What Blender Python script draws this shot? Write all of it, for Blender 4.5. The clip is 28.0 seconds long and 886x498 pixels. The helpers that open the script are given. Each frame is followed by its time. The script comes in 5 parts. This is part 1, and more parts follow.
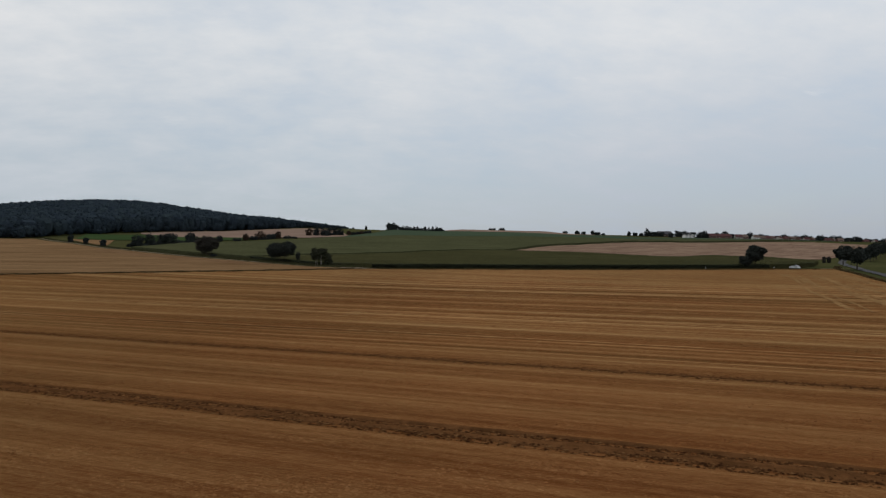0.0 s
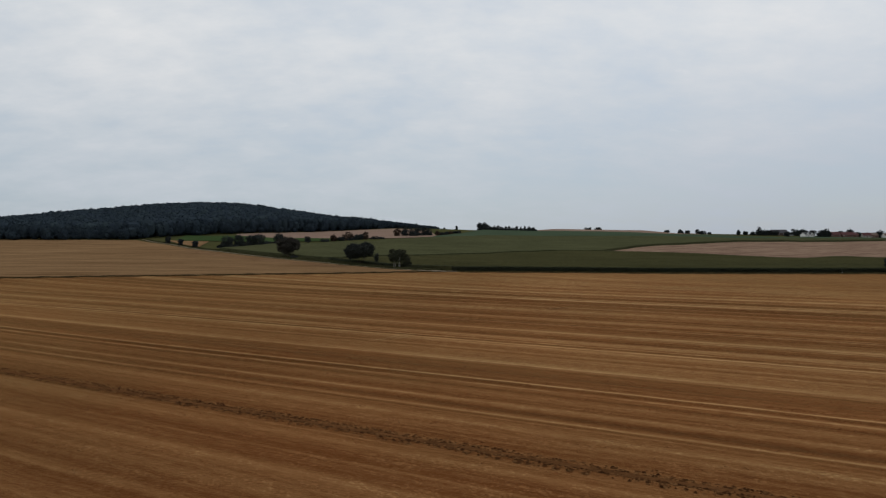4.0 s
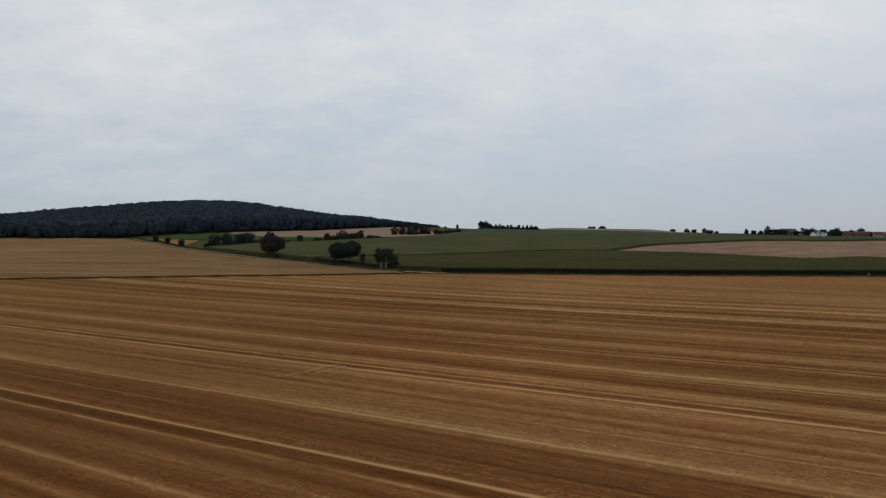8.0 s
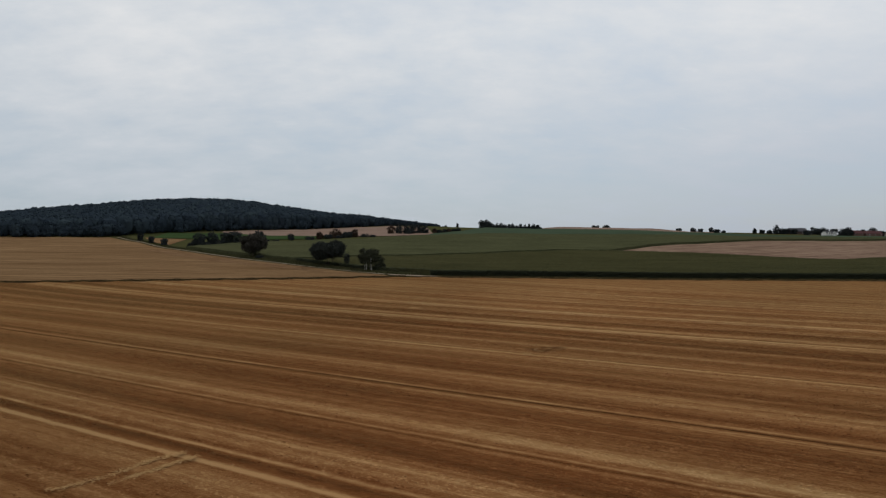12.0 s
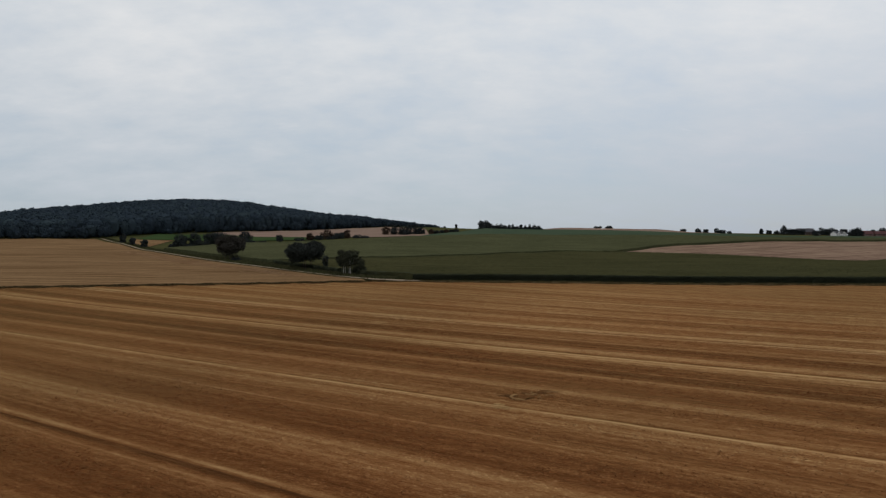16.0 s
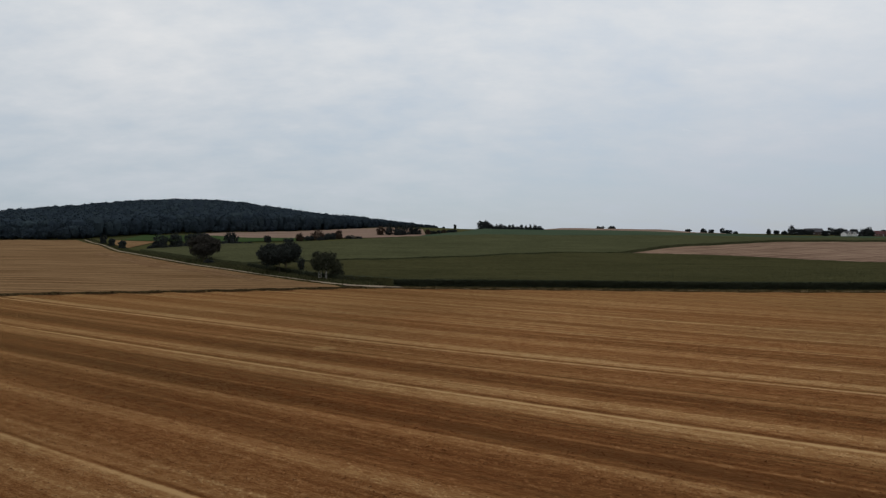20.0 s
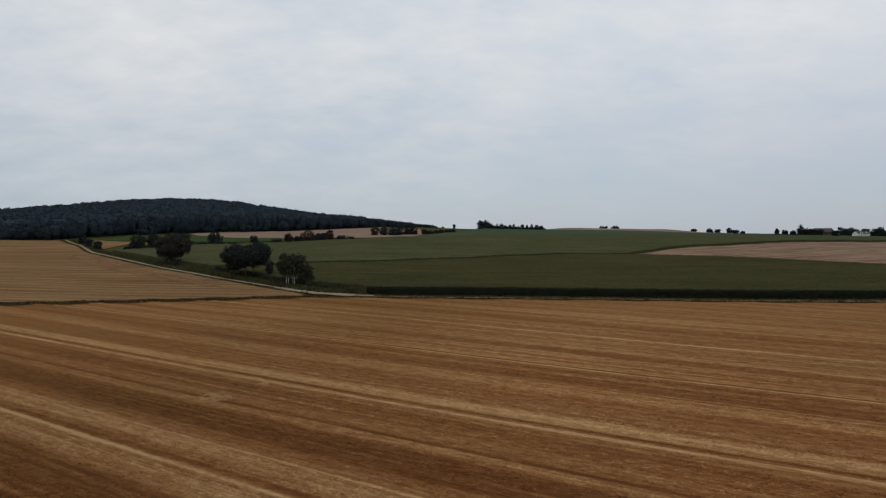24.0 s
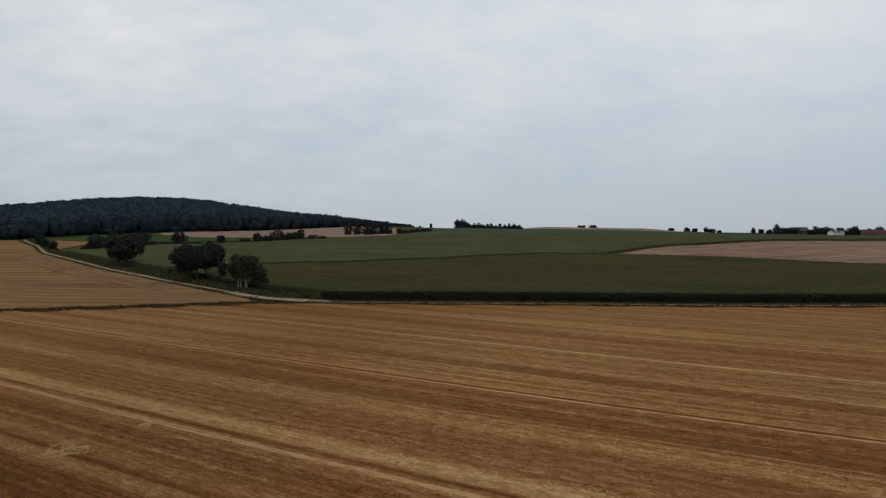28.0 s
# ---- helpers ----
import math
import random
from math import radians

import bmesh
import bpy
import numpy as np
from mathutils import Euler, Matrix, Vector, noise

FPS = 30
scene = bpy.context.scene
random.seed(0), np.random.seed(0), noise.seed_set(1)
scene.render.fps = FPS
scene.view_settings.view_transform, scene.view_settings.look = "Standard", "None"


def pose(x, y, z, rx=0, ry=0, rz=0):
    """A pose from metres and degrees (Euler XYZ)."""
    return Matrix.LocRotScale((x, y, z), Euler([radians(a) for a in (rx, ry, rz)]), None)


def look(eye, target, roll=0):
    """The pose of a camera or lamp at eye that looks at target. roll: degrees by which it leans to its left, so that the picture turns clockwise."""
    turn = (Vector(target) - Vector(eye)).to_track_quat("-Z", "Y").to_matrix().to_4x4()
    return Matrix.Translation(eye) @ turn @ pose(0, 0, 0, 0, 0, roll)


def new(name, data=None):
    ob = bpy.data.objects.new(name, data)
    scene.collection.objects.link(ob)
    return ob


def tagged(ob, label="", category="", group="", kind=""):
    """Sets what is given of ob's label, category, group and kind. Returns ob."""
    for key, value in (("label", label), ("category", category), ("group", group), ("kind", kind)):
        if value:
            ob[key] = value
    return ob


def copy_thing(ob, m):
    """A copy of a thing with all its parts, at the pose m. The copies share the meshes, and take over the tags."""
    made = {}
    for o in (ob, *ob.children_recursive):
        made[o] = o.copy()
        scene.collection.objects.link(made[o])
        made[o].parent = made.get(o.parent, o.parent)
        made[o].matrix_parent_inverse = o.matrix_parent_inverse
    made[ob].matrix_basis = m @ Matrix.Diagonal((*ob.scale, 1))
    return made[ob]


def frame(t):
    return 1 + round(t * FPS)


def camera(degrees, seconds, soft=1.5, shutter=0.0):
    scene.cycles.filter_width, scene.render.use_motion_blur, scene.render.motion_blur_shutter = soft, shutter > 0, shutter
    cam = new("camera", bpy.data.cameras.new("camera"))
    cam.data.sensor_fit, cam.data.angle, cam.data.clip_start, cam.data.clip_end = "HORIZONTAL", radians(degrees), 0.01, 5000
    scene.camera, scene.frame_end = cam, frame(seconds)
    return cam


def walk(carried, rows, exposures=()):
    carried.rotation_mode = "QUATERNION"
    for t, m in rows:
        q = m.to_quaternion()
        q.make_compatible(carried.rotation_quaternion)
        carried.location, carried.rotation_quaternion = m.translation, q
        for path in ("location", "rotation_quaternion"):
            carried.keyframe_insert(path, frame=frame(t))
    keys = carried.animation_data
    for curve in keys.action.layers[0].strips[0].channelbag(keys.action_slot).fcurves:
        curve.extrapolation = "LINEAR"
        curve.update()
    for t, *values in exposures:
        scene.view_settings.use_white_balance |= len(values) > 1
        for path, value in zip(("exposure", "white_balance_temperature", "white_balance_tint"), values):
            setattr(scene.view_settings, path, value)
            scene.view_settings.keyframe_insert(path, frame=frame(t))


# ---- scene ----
cam = camera(68.0, 28.0, soft=1.3)
PATH = [  # seconds, x, y, z, pitch, roll, yaw
    (0.0, -30.99, -22.21, 12.00, -0.61, -0.05, -8.59),
    (0.5, -30.15, -19.48, 12.01, -0.62, -0.02, -8.56),
    (1.0, -29.27, -16.71, 12.02, -0.61, 0.01, -8.17),
    (1.5, -28.39, -13.91, 12.04, -0.61, 0.05, -6.37),
    (2.0, -27.62, -11.05, 12.07, -0.61, 0.08, -4.98),
    (2.5, -26.89, -8.09, 12.10, -0.61, 0.11, -4.42),
    (3.0, -26.21, -5.11, 12.13, -0.60, 0.13, -2.77),
    (3.5, -25.57, -2.17, 12.16, -0.59, 0.14, -0.66),
    (5.5, -22.31, 7.13, 12.08, -0.63, 0.10, -0.17),
    (6.0, -21.65, 9.68, 12.07, -0.65, 0.09, -0.12),
    (6.5, -21.03, 12.22, 12.06, -0.67, 0.09, -0.09),
    (7.0, -20.44, 14.78, 12.06, -0.67, 0.08, -0.04),
    (7.5, -19.89, 17.39, 12.06, -0.68, 0.06, -0.01),
    (8.0, -19.35, 20.08, 12.07, -0.68, 0.05, -0.00),
    (8.5, -18.82, 22.86, 12.09, -0.69, 0.03, 0.03),
    (9.0, -18.29, 25.74, 12.12, -0.70, 0.01, 0.06),
    (9.5, -17.77, 28.64, 12.14, -0.72, -0.00, 0.10),
    (10.0, -17.22, 31.52, 12.16, -0.75, -0.01, 0.12),
    (10.5, -16.75, 34.34, 12.18, -0.76, -0.02, 0.15),
    (11.0, -16.32, 37.17, 12.19, -0.76, -0.02, 0.18),
    (11.5, -15.81, 40.04, 12.19, -0.76, -0.02, 0.22),
    (12.0, -15.34, 42.95, 12.18, -0.75, -0.01, 0.24),
    (12.5, -14.90, 45.85, 12.16, -0.73, 0.02, 0.25),
    (14.5, -12.25, 55.79, 11.85, -0.67, 0.06, 0.35),
    (15.0, -11.74, 58.64, 11.82, -0.64, 0.06, 0.37),
    (15.5, -11.24, 61.47, 11.80, -0.62, 0.07, 0.39),
    (16.0, -10.65, 64.31, 11.77, -0.61, 0.08, 0.43),
    (16.5, -10.12, 67.13, 11.75, -0.59, 0.09, 0.44),
    (17.0, -9.60, 69.86, 11.74, -0.58, 0.11, 0.47),
    (17.5, -9.06, 72.55, 11.73, -0.57, 0.12, 0.48),
    (18.0, -8.53, 75.17, 11.72, -0.55, 0.14, 0.50),
    (18.5, -8.05, 77.73, 11.72, -0.55, 0.15, 0.52),
    (19.0, -7.65, 80.37, 11.73, -0.55, 0.15, 0.53),
    (19.5, -7.38, 83.34, 11.74, -0.54, 0.15, 0.53),
    (20.0, -7.02, 86.43, 11.75, -0.54, 0.14, 0.56),
    (20.5, -6.66, 89.52, 11.76, -0.54, 0.13, 0.59),
    (22.5, -4.57, 100.59, 11.74, -0.51, 0.14, 0.69),
    (23.0, -3.97, 103.23, 11.79, -0.51, 0.14, 0.73),
    (23.5, -3.41, 105.87, 11.85, -0.52, 0.14, 0.74),
    (24.0, -2.87, 108.51, 11.91, -0.53, 0.16, 0.77),
    (24.5, -2.34, 111.14, 11.98, -0.52, 0.18, 0.80),
    (25.0, -1.82, 113.53, 12.05, -0.51, 0.20, 0.80),
    (25.5, -1.31, 115.41, 12.09, -0.51, 0.23, 0.75),
    (26.0, -0.86, 116.82, 12.11, -0.52, 0.26, 0.61),
    (26.5, -0.49, 117.84, 12.11, -0.53, 0.26, 0.27),
    (27.0, -0.26, 118.68, 12.09, -0.55, 0.25, -0.21),
    (27.5, -0.09, 119.41, 12.05, -0.57, 0.24, -0.65),
    (28.0, -0.00, 120.00, 12.00, -0.59, 0.23, -1.05),
]
walk(cam, [(t, pose(x, y, z, 90 + pitch, roll, yaw)) for t, x, y, z, pitch, roll, yaw in PATH])

# ---- light: a bright overcast sky with thin broken cloud, and a weak wide sun ahead ----
SUN_UP, SUN_TURN = radians(48), radians(35)
world = bpy.data.worlds.new("overcast_sky")
scene.world = world
world.use_nodes = True


class Nodes:
    """A small builder for shader nodes: numbers, colours and sockets may be given for any input."""

    def __init__(self, tree):
        self.tree = tree
        tree.nodes.clear()

    def add(self, kind, ins=(), operation="", noise_dimensions=""):
        node = self.tree.nodes.new(kind)
        if operation:
            node.operation = operation
        if noise_dimensions:
            node.noise_dimensions = noise_dimensions
        for key, value in dict(ins).items():
            if isinstance(value, bpy.types.NodeSocket):
                self.tree.links.new(value, node.inputs[key])
            else:
                node.inputs[key].default_value = value
        return node

    def math(self, op, a, b=0.0, c=0.0):
        return self.add("ShaderNodeMath", {0: a, 1: b, 2: c}, operation=op).outputs[0]

    def noise(self, vector, scale, detail=3.0, rough=0.55):
        return self.add("ShaderNodeTexNoise", {"Vector": vector, "Scale": scale, "Detail": detail, "Roughness": rough}).outputs["Fac"]

    def ramp(self, fac, stops):
        node = self.add("ShaderNodeValToRGB", {"Fac": fac})
        els = node.color_ramp.elements
        while len(els) < len(stops):
            els.new(0.5)
        for el, (pos, col) in zip(els, stops):
            el.position = pos
            el.color = (*col, 1) if len(col) == 3 else col
        return node.outputs["Color"]

    def mix(self, fac, a, b, blend="MIX"):
        node = self.add("ShaderNodeMix")
        node.data_type, node.blend_type = "RGBA", blend
        for i, value in ((0, fac), (6, a), (7, b)):
            if isinstance(value, bpy.types.NodeSocket):
                self.tree.links.new(value, node.inputs[i])
            else:
                node.inputs[i].default_value = (*value, 1) if i and len(value) == 3 else value
        return node.outputs[2]

    def scaled(self, vector, x, y, z):
        return self.add("ShaderNodeVectorMath", {0: vector, 1: (x, y, z)}, operation="MULTIPLY").outputs[0]


def build_sky():
    n = Nodes(world.node_tree)
    clear = n.add("ShaderNodeTexSky")
    clear.sky_type, clear.sun_disc, clear.sun_elevation, clear.sun_rotation = "NISHITA", False, SUN_UP, SUN_TURN
    sky = clear.outputs[0]
    blue = n.mix(1.0, sky, (0.085, 0.085, 0.085), "MULTIPLY")
    way = n.add("ShaderNodeTexCoord").outputs["Generated"]
    part = n.add("ShaderNodeSeparateXYZ", {0: way}).outputs
    up = n.math("MAXIMUM", part[2], 0.0)
    low = n.math("ADD", up, 0.30)
    flat = n.add("ShaderNodeCombineXYZ", {0: n.math("DIVIDE", part[0], low), 1: n.math("DIVIDE", part[1], low), 2: 0.0}).outputs[0]
    broad = n.noise(flat, 1.5, 5.0, 0.55)
    streak = n.noise(n.scaled(flat, 1.0, 1.5, 1.0), 5.0, 6.0, 0.62)
    cloud = n.math("ADD", n.math("MULTIPLY", broad, 0.65), n.math("MULTIPLY", streak, 0.35))
    veil = n.ramp(cloud, [(0.36, (0.78, 0.78, 0.78)), (0.62, (0.97, 0.97, 0.97))])
    high = n.ramp(up, [(0.0, (0.44, 0.50, 0.565)), (0.10, (0.52, 0.57, 0.625)), (0.30, (0.73, 0.75, 0.765)), (0.9, (0.80, 0.81, 0.82))])
    shade = n.ramp(cloud, [(0.36, (0.87, 0.915, 0.96)), (0.50, (0.98, 0.985, 0.99)), (0.64, (1.08, 1.055, 1.04))])
    east = n.math("MULTIPLY", n.math("MINIMUM", n.math("MAXIMUM", part[0], 0.0), 0.6), n.math("MAXIMUM", n.math("SUBTRACT", 1.0, n.math("MULTIPLY", up, 3.0)), 0.0))
    grey = n.mix(1.0, n.mix(1.0, high, shade, "MULTIPLY"), n.ramp(east, [(0.0, (1.0, 1.0, 1.0)), (0.6, (0.82, 0.84, 0.90))]), "MULTIPLY")
    puff = n.ramp(n.noise(n.scaled(flat, 1.0, 2.6, 1.0), 4.6, 4.0, 0.6), [(0.64, (0.0, 0.0, 0.0)), (0.80, (0.45, 0.45, 0.45))])
    puff = n.math("MULTIPLY", puff, n.add("ShaderNodeMapRange", {0: up, 1: 0.06, 2: 0.2, 3: 0.0, 4: 1.0}).outputs[0])
    grey = n.mix(puff, grey, (0.80, 0.79, 0.785))
    back = n.add("ShaderNodeBackground", {"Color": n.mix(veil, blue, grey), "Strength": 1.0})
    n.add("ShaderNodeOutputWorld", {"Surface": back.outputs[0]})


build_sky()
sun = new("sun", bpy.data.lights.new("sun", "SUN"))
sun.data.energy, sun.data.angle, sun.data.color = 0.5, radians(25), (1.0, 0.95, 0.88)
sun.matrix_world = look((0, 0, 300), (-math.sin(SUN_TURN) * 300, -math.cos(SUN_TURN) * 300, 300 - 300 * math.tan(SUN_UP)))


# ---- materials ----
def material(name, build, rough=0.85, bump=0.0, bump_scale=8.0, metal=0.0, coords="Object", spec=0.3, fuzz=None):
    """A Principled material; build(n, where) gives the base colour from the coordinates."""
    m = bpy.data.materials.new(name)
    m.use_nodes = True
    n = Nodes(m.node_tree)
    where = n.add("ShaderNodeTexCoord").outputs[coords]
    ins = {"Base Color": build(n, where), "Roughness": rough, "Metallic": metal, "Specular IOR Level": spec}
    if fuzz:  # the soft shine of dry standing straw seen at a low angle
        ins["Sheen Weight"], ins["Sheen Roughness"], ins["Sheen Tint"] = 0.23, 0.25, (*fuzz, 1)
    if bump:
        ins["Normal"] = n.add("ShaderNodeBump", {"Height": n.noise(where, bump_scale, 4.0, 0.65), "Strength": bump, "Distance": 0.2}).outputs[0]
    bsdf = n.add("ShaderNodeBsdfPrincipled", ins)
    n.add("ShaderNodeOutputMaterial", {"Surface": bsdf.outputs[0]})
    return m


def two_tone(a, b, big=0.03, small=0.8, stretch=(1, 1, 1)):
    """Colour that varies between a and b at two scales."""
    def build(n, where):
        v = n.scaled(where, *stretch)
        f = n.math("ADD", n.math("MULTIPLY", n.noise(v, big), 0.5), n.math("MULTIPLY", n.noise(v, small, 5.0, 0.65), 0.5))
        return n.ramp(f, [(0.35, a), (0.65, b)])
    return build


def leafy(a, b, c):
    """Foliage: each leaf cluster takes its own shade, with larger patches over the crown."""
    def build(n, where):
        geo = n.add("ShaderNodeNewGeometry")
        own = geo.outputs["Random Per Island"]
        base = n.ramp(own, [(0.0, a), (0.55, b), (1.0, c)])
        f = n.noise(where, 0.35, 2.0)
        return n.mix(n.math("MULTIPLY", f, 0.5), base, a)
    return build


TRAM = (-5.3, 14.7, 29.55, 49.4, 68.5, 87.3, 109.6, 128.9, 148.3, 167.8)  # offsets of the sprayer's wheel tracks across the rows

# offset across the rows, half width and strength of the thin pressed wheel lines
LINES = ((28.8, 0.16, 0.5), (30.3, 0.19, 0.75), (29.55, 0.45, -0.35), (32.6, 0.16, -0.3), (35.8, 0.18, -0.25),
         (48.85, 0.19, 0.95), (49.8, 0.36, -0.42), (50.5, 0.15, 0.5), (57.6, 0.15, -0.28), (58.0, 0.14, 0.4),
         (67.7, 0.18, 0.35), (68.4, 0.2, -0.45), (69.1, 0.24, 0.4), (86.9, 0.2, 0.6), (87.3, 0.2, -0.4),
         (106.6, 0.14, -0.35), (107.5, 0.14, -0.3), (110.9, 0.2, 0.55), (111.4, 0.24, -0.35),
         (128.1, 0.24, 1.2), (129.0, 0.22, -0.4), (121.3, 0.18, -0.4), (147.75, 0.17, 0.6), (148.3, 0.24, -0.9), (148.8, 0.15, 0.4), (167.3, 0.2, 0.6), (167.8, 0.22, -0.8), (168.3, 0.16, 0.4))
# offset across the rows, half width and strength of the loose straw swaths and of the darker bare strips
NEAR_SWATHS = ((-11.2, 0.6, 0.3), (1.4, 0.5, 0.3), (7.9, 0.6, 0.35), (18.7, 0.6, 0.3), (20.6, 0.45, -0.6), (21.35, 0.22, 0.7), (22.3, 0.5, -0.75), (23.4, 0.3, 0.3), (24.7, 0.7, -0.3), (26.1, 0.3, -0.1), (27.3, 0.7, -0.75), (33.2, 1.8, -0.7), (37.3, 0.9, 0.6),
               (39.6, 0.7, -0.2), (41.8, 0.6, 0.4), (43.7, 0.5, 0.45), (45.6, 0.8, -0.2), (47.4, 0.9, 0.35), (51.6, 0.45, 0.4), (53.0, 0.5, 0.45), (55.0, 1.2, -0.5))
MIDDLE_SWATHS = ((59.6, 1.0, 0.65), (62.0, 0.7, 0.2), (65.3, 1.7, -0.5), (70.4, 0.6, -0.4), (72.6, 0.6, 0.3), (74.7, 0.8, 0.45), (78.2, 2.0, -0.42), (82.0, 1.0, -0.2), (84.6, 0.6, 0.25), (88.6, 0.5, 0.3), (91.2, 0.9, -0.3),
                 (93.4, 0.5, 0.3), (96.6, 1.3, -0.35), (98.0, 7.0, -0.3), (100.2, 0.4, 0.4), (102.9, 1.9, -0.7), (106.6, 1.5, -0.55), (105.3, 0.5, -0.3), (109.6, 1.1, 0.65), (113.0, 1.4, 0.5))
FAR_SWATHS = ((117.6, 2.0, -0.7), (121.0, 4.0, -0.3), (120.4, 0.7, 0.4), (122.9, 0.7, 0.4), (126.0, 1.1, -0.3), (130.4, 0.9, 0.9), (133.8, 1.5, -0.3), (138.0, 1.0, 0.4), (142.5, 1.8, -0.25), (146.0, 1.0, -0.2), (149.8, 0.8, 0.45),
              (152.6, 0.8, 0.3), (155.4, 1.2, -0.3), (158.6, 0.9, 0.4), (161.3, 0.8, -0.2), (163.8, 0.7, 0.4), (171.5, 0.8, 0.3), (177.0, 1.5, -0.25), (185.5, 1.0, 0.35))
SWATHS = NEAR_SWATHS + MIDDLE_SWATHS + FAR_SWATHS


def stubble_colour(n, where, pale=0.0):
    """Cut straw in long rows: pale chaff swaths between darker standing stubble, irregular along their length."""
    part = n.add("ShaderNodeSeparateXYZ", {0: where}).outputs
    wobble = n.math("MULTIPLY", n.math("SUBTRACT", n.noise(n.scaled(where, 0.02, 0.012, 0), 1.0, 2.0), 0.5), 1.0)
    # the rows fan out slightly: their offset at the middle of the field
    fan = n.math("MINIMUM", n.math("MAXIMUM", n.math("MULTIPLY_ADD", part[1], -0.0006, 0.045), -0.015), 0.05)
    row = n.math("SUBTRACT", part[1], n.math("MULTIPLY", fan, n.math("ADD", part[0], n.math("MULTIPLY_ADD", part[1], 0.383, 27.3))))
    where = n.add("ShaderNodeCombineXYZ", {0: part[0], 1: row, 2: part[2]}).outputs[0]
    q = n.math("ADD", row, wobble)
    lane = n.math("DIVIDE", n.math("ADD", q, 1.6 + 201.0), 6.72)
    inside = n.math("SUBTRACT", lane, n.math("FLOOR", lane))
    own = n.add("ShaderNodeTexWhiteNoise", {"W": n.math("FLOOR", lane)}, noise_dimensions="1D").outputs["Value"]
    ridge = n.math("ABSOLUTE", n.math("SUBTRACT", inside, 0.5))
    swath = n.math("POWER", n.math("MULTIPLY", ridge, 2.0), 2.6)
    long_a = n.noise(n.scaled(where, 0.006, 0.9, 1), 1.0, 6.0, 0.72)
    long_b = n.noise(n.scaled(where, 0.05, 1.9, 1), 1.0, 4.0, 0.6)
    patch = n.noise(n.scaled(where, 0.02, 0.03, 1), 1.0, 3.0)
    fine = n.noise(n.scaled(where, 0.9, 2.6, 1), 1.0, 4.0, 0.72)
    grain = n.noise(n.scaled(where, 3.2, 9.0, 1), 1.0, 3.0, 0.75)
    lines = n.noise(n.scaled(where, 0.010, 3.0, 1), 1.0, 3.0, 0.65)
    f = n.math("MULTIPLY", swath, n.math("ADD", 0.05, n.math("MULTIPLY", own, 0.20)))
    for mid, half, gain in SWATHS:
        bell = n.math("EXPONENT", n.math("MULTIPLY", n.math("POWER", n.math("DIVIDE", n.math("SUBTRACT", q, mid), half), 2.0), -1.0))
        f = n.math("ADD", f, n.math("MULTIPLY", bell, n.math("MULTIPLY", n.math("ADD", long_b, 0.35), gain * (0.58 if gain > 0 else 0.46))))
    worn = n.ramp(n.noise(n.scaled(where, 0.11, 0.25, 1), 1.0, 4.0, 0.7), [(0.36, (0.45, 0.45, 0.45)), (0.60, (1.2, 1.2, 1.2))])
    straight = n.math("ADD", row, n.math("MULTIPLY", n.math("SINE", n.math("DIVIDE", part[0], 17.0)), 0.10))
    for mid, half, gain in LINES:
        bell = n.math("EXPONENT", n.math("MULTIPLY", n.math("POWER", n.math("DIVIDE", n.math("SUBTRACT", straight, mid), half), 2.0), -1.0))
        f = n.math("ADD", f, n.math("MULTIPLY", n.math("MULTIPLY", bell, worn), gain))
    # thin pale drill lines, evenly spaced, some of them worn away
    thread = n.math("POWER", n.math("ADD", n.math("MULTIPLY", n.math("COSINE", n.math("MULTIPLY", straight, 2 * math.pi / 3.36)), 0.5), 0.5), 42.0)
    kept = n.ramp(n.noise(n.scaled(where, 0.012, 0.3, 1), 1.0, 3.0, 0.6), [(0.42, (0.0, 0.0, 0.0)), (0.62, (1.0, 1.0, 1.0))])
    f = n.math("ADD", f, n.math("MULTIPLY", n.math("MULTIPLY", thread, kept), 0.34))
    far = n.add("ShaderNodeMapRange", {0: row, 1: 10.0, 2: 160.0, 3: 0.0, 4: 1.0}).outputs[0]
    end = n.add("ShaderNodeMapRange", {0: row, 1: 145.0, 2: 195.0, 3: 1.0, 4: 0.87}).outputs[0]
    coarse = n.math("ADD", 0.55, n.math("MULTIPLY", far, 0.72))  # the straw lies smoother at the near end
    for src, gain in ((long_a, 0.60), (long_b, 0.20), (lines, 0.55), (patch, 0.36)):
        f = n.math("ADD", f, n.math("MULTIPLY", n.math("SUBTRACT", src, 0.5), gain))
    for src, gain in ((fine, 1.0), (grain, 0.8)):
        f = n.math("ADD", f, n.math("MULTIPLY", n.math("MULTIPLY", n.math("SUBTRACT", src, 0.5), gain), coarse))
    hue = n.ramp(n.noise(n.scaled(where, 0.03, 0.06, 1), 1.0, 3.0, 0.6), [(0.36, (1.03, 0.98, 0.95)), (0.64, (0.98, 1.03, 1.04))])
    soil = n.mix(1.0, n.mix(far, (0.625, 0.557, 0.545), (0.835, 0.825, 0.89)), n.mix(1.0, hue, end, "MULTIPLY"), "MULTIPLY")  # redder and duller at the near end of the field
    dry = n.add("ShaderNodeMapRange", {0: n.math("ADD", part[0], n.math("MULTIPLY_ADD", row, 0.383, 27.3)), 1: -30.0, 2: 0.0, 3: 0.80, 4: 1.0}).outputs[0]  # darker west of the flight line: view-angle shading put into the colour
    # the tone falls by a tenth towards the east
    east_tone = n.add("ShaderNodeMapRange", {0: n.math("ADD", part[0], n.math("MULTIPLY_ADD", row, 0.383, 27.3)), 1: 15.0, 2: 75.0, 3: 1.0, 4: 0.9}).outputs[0]
    dry = n.math("MULTIPLY", dry, east_tone)
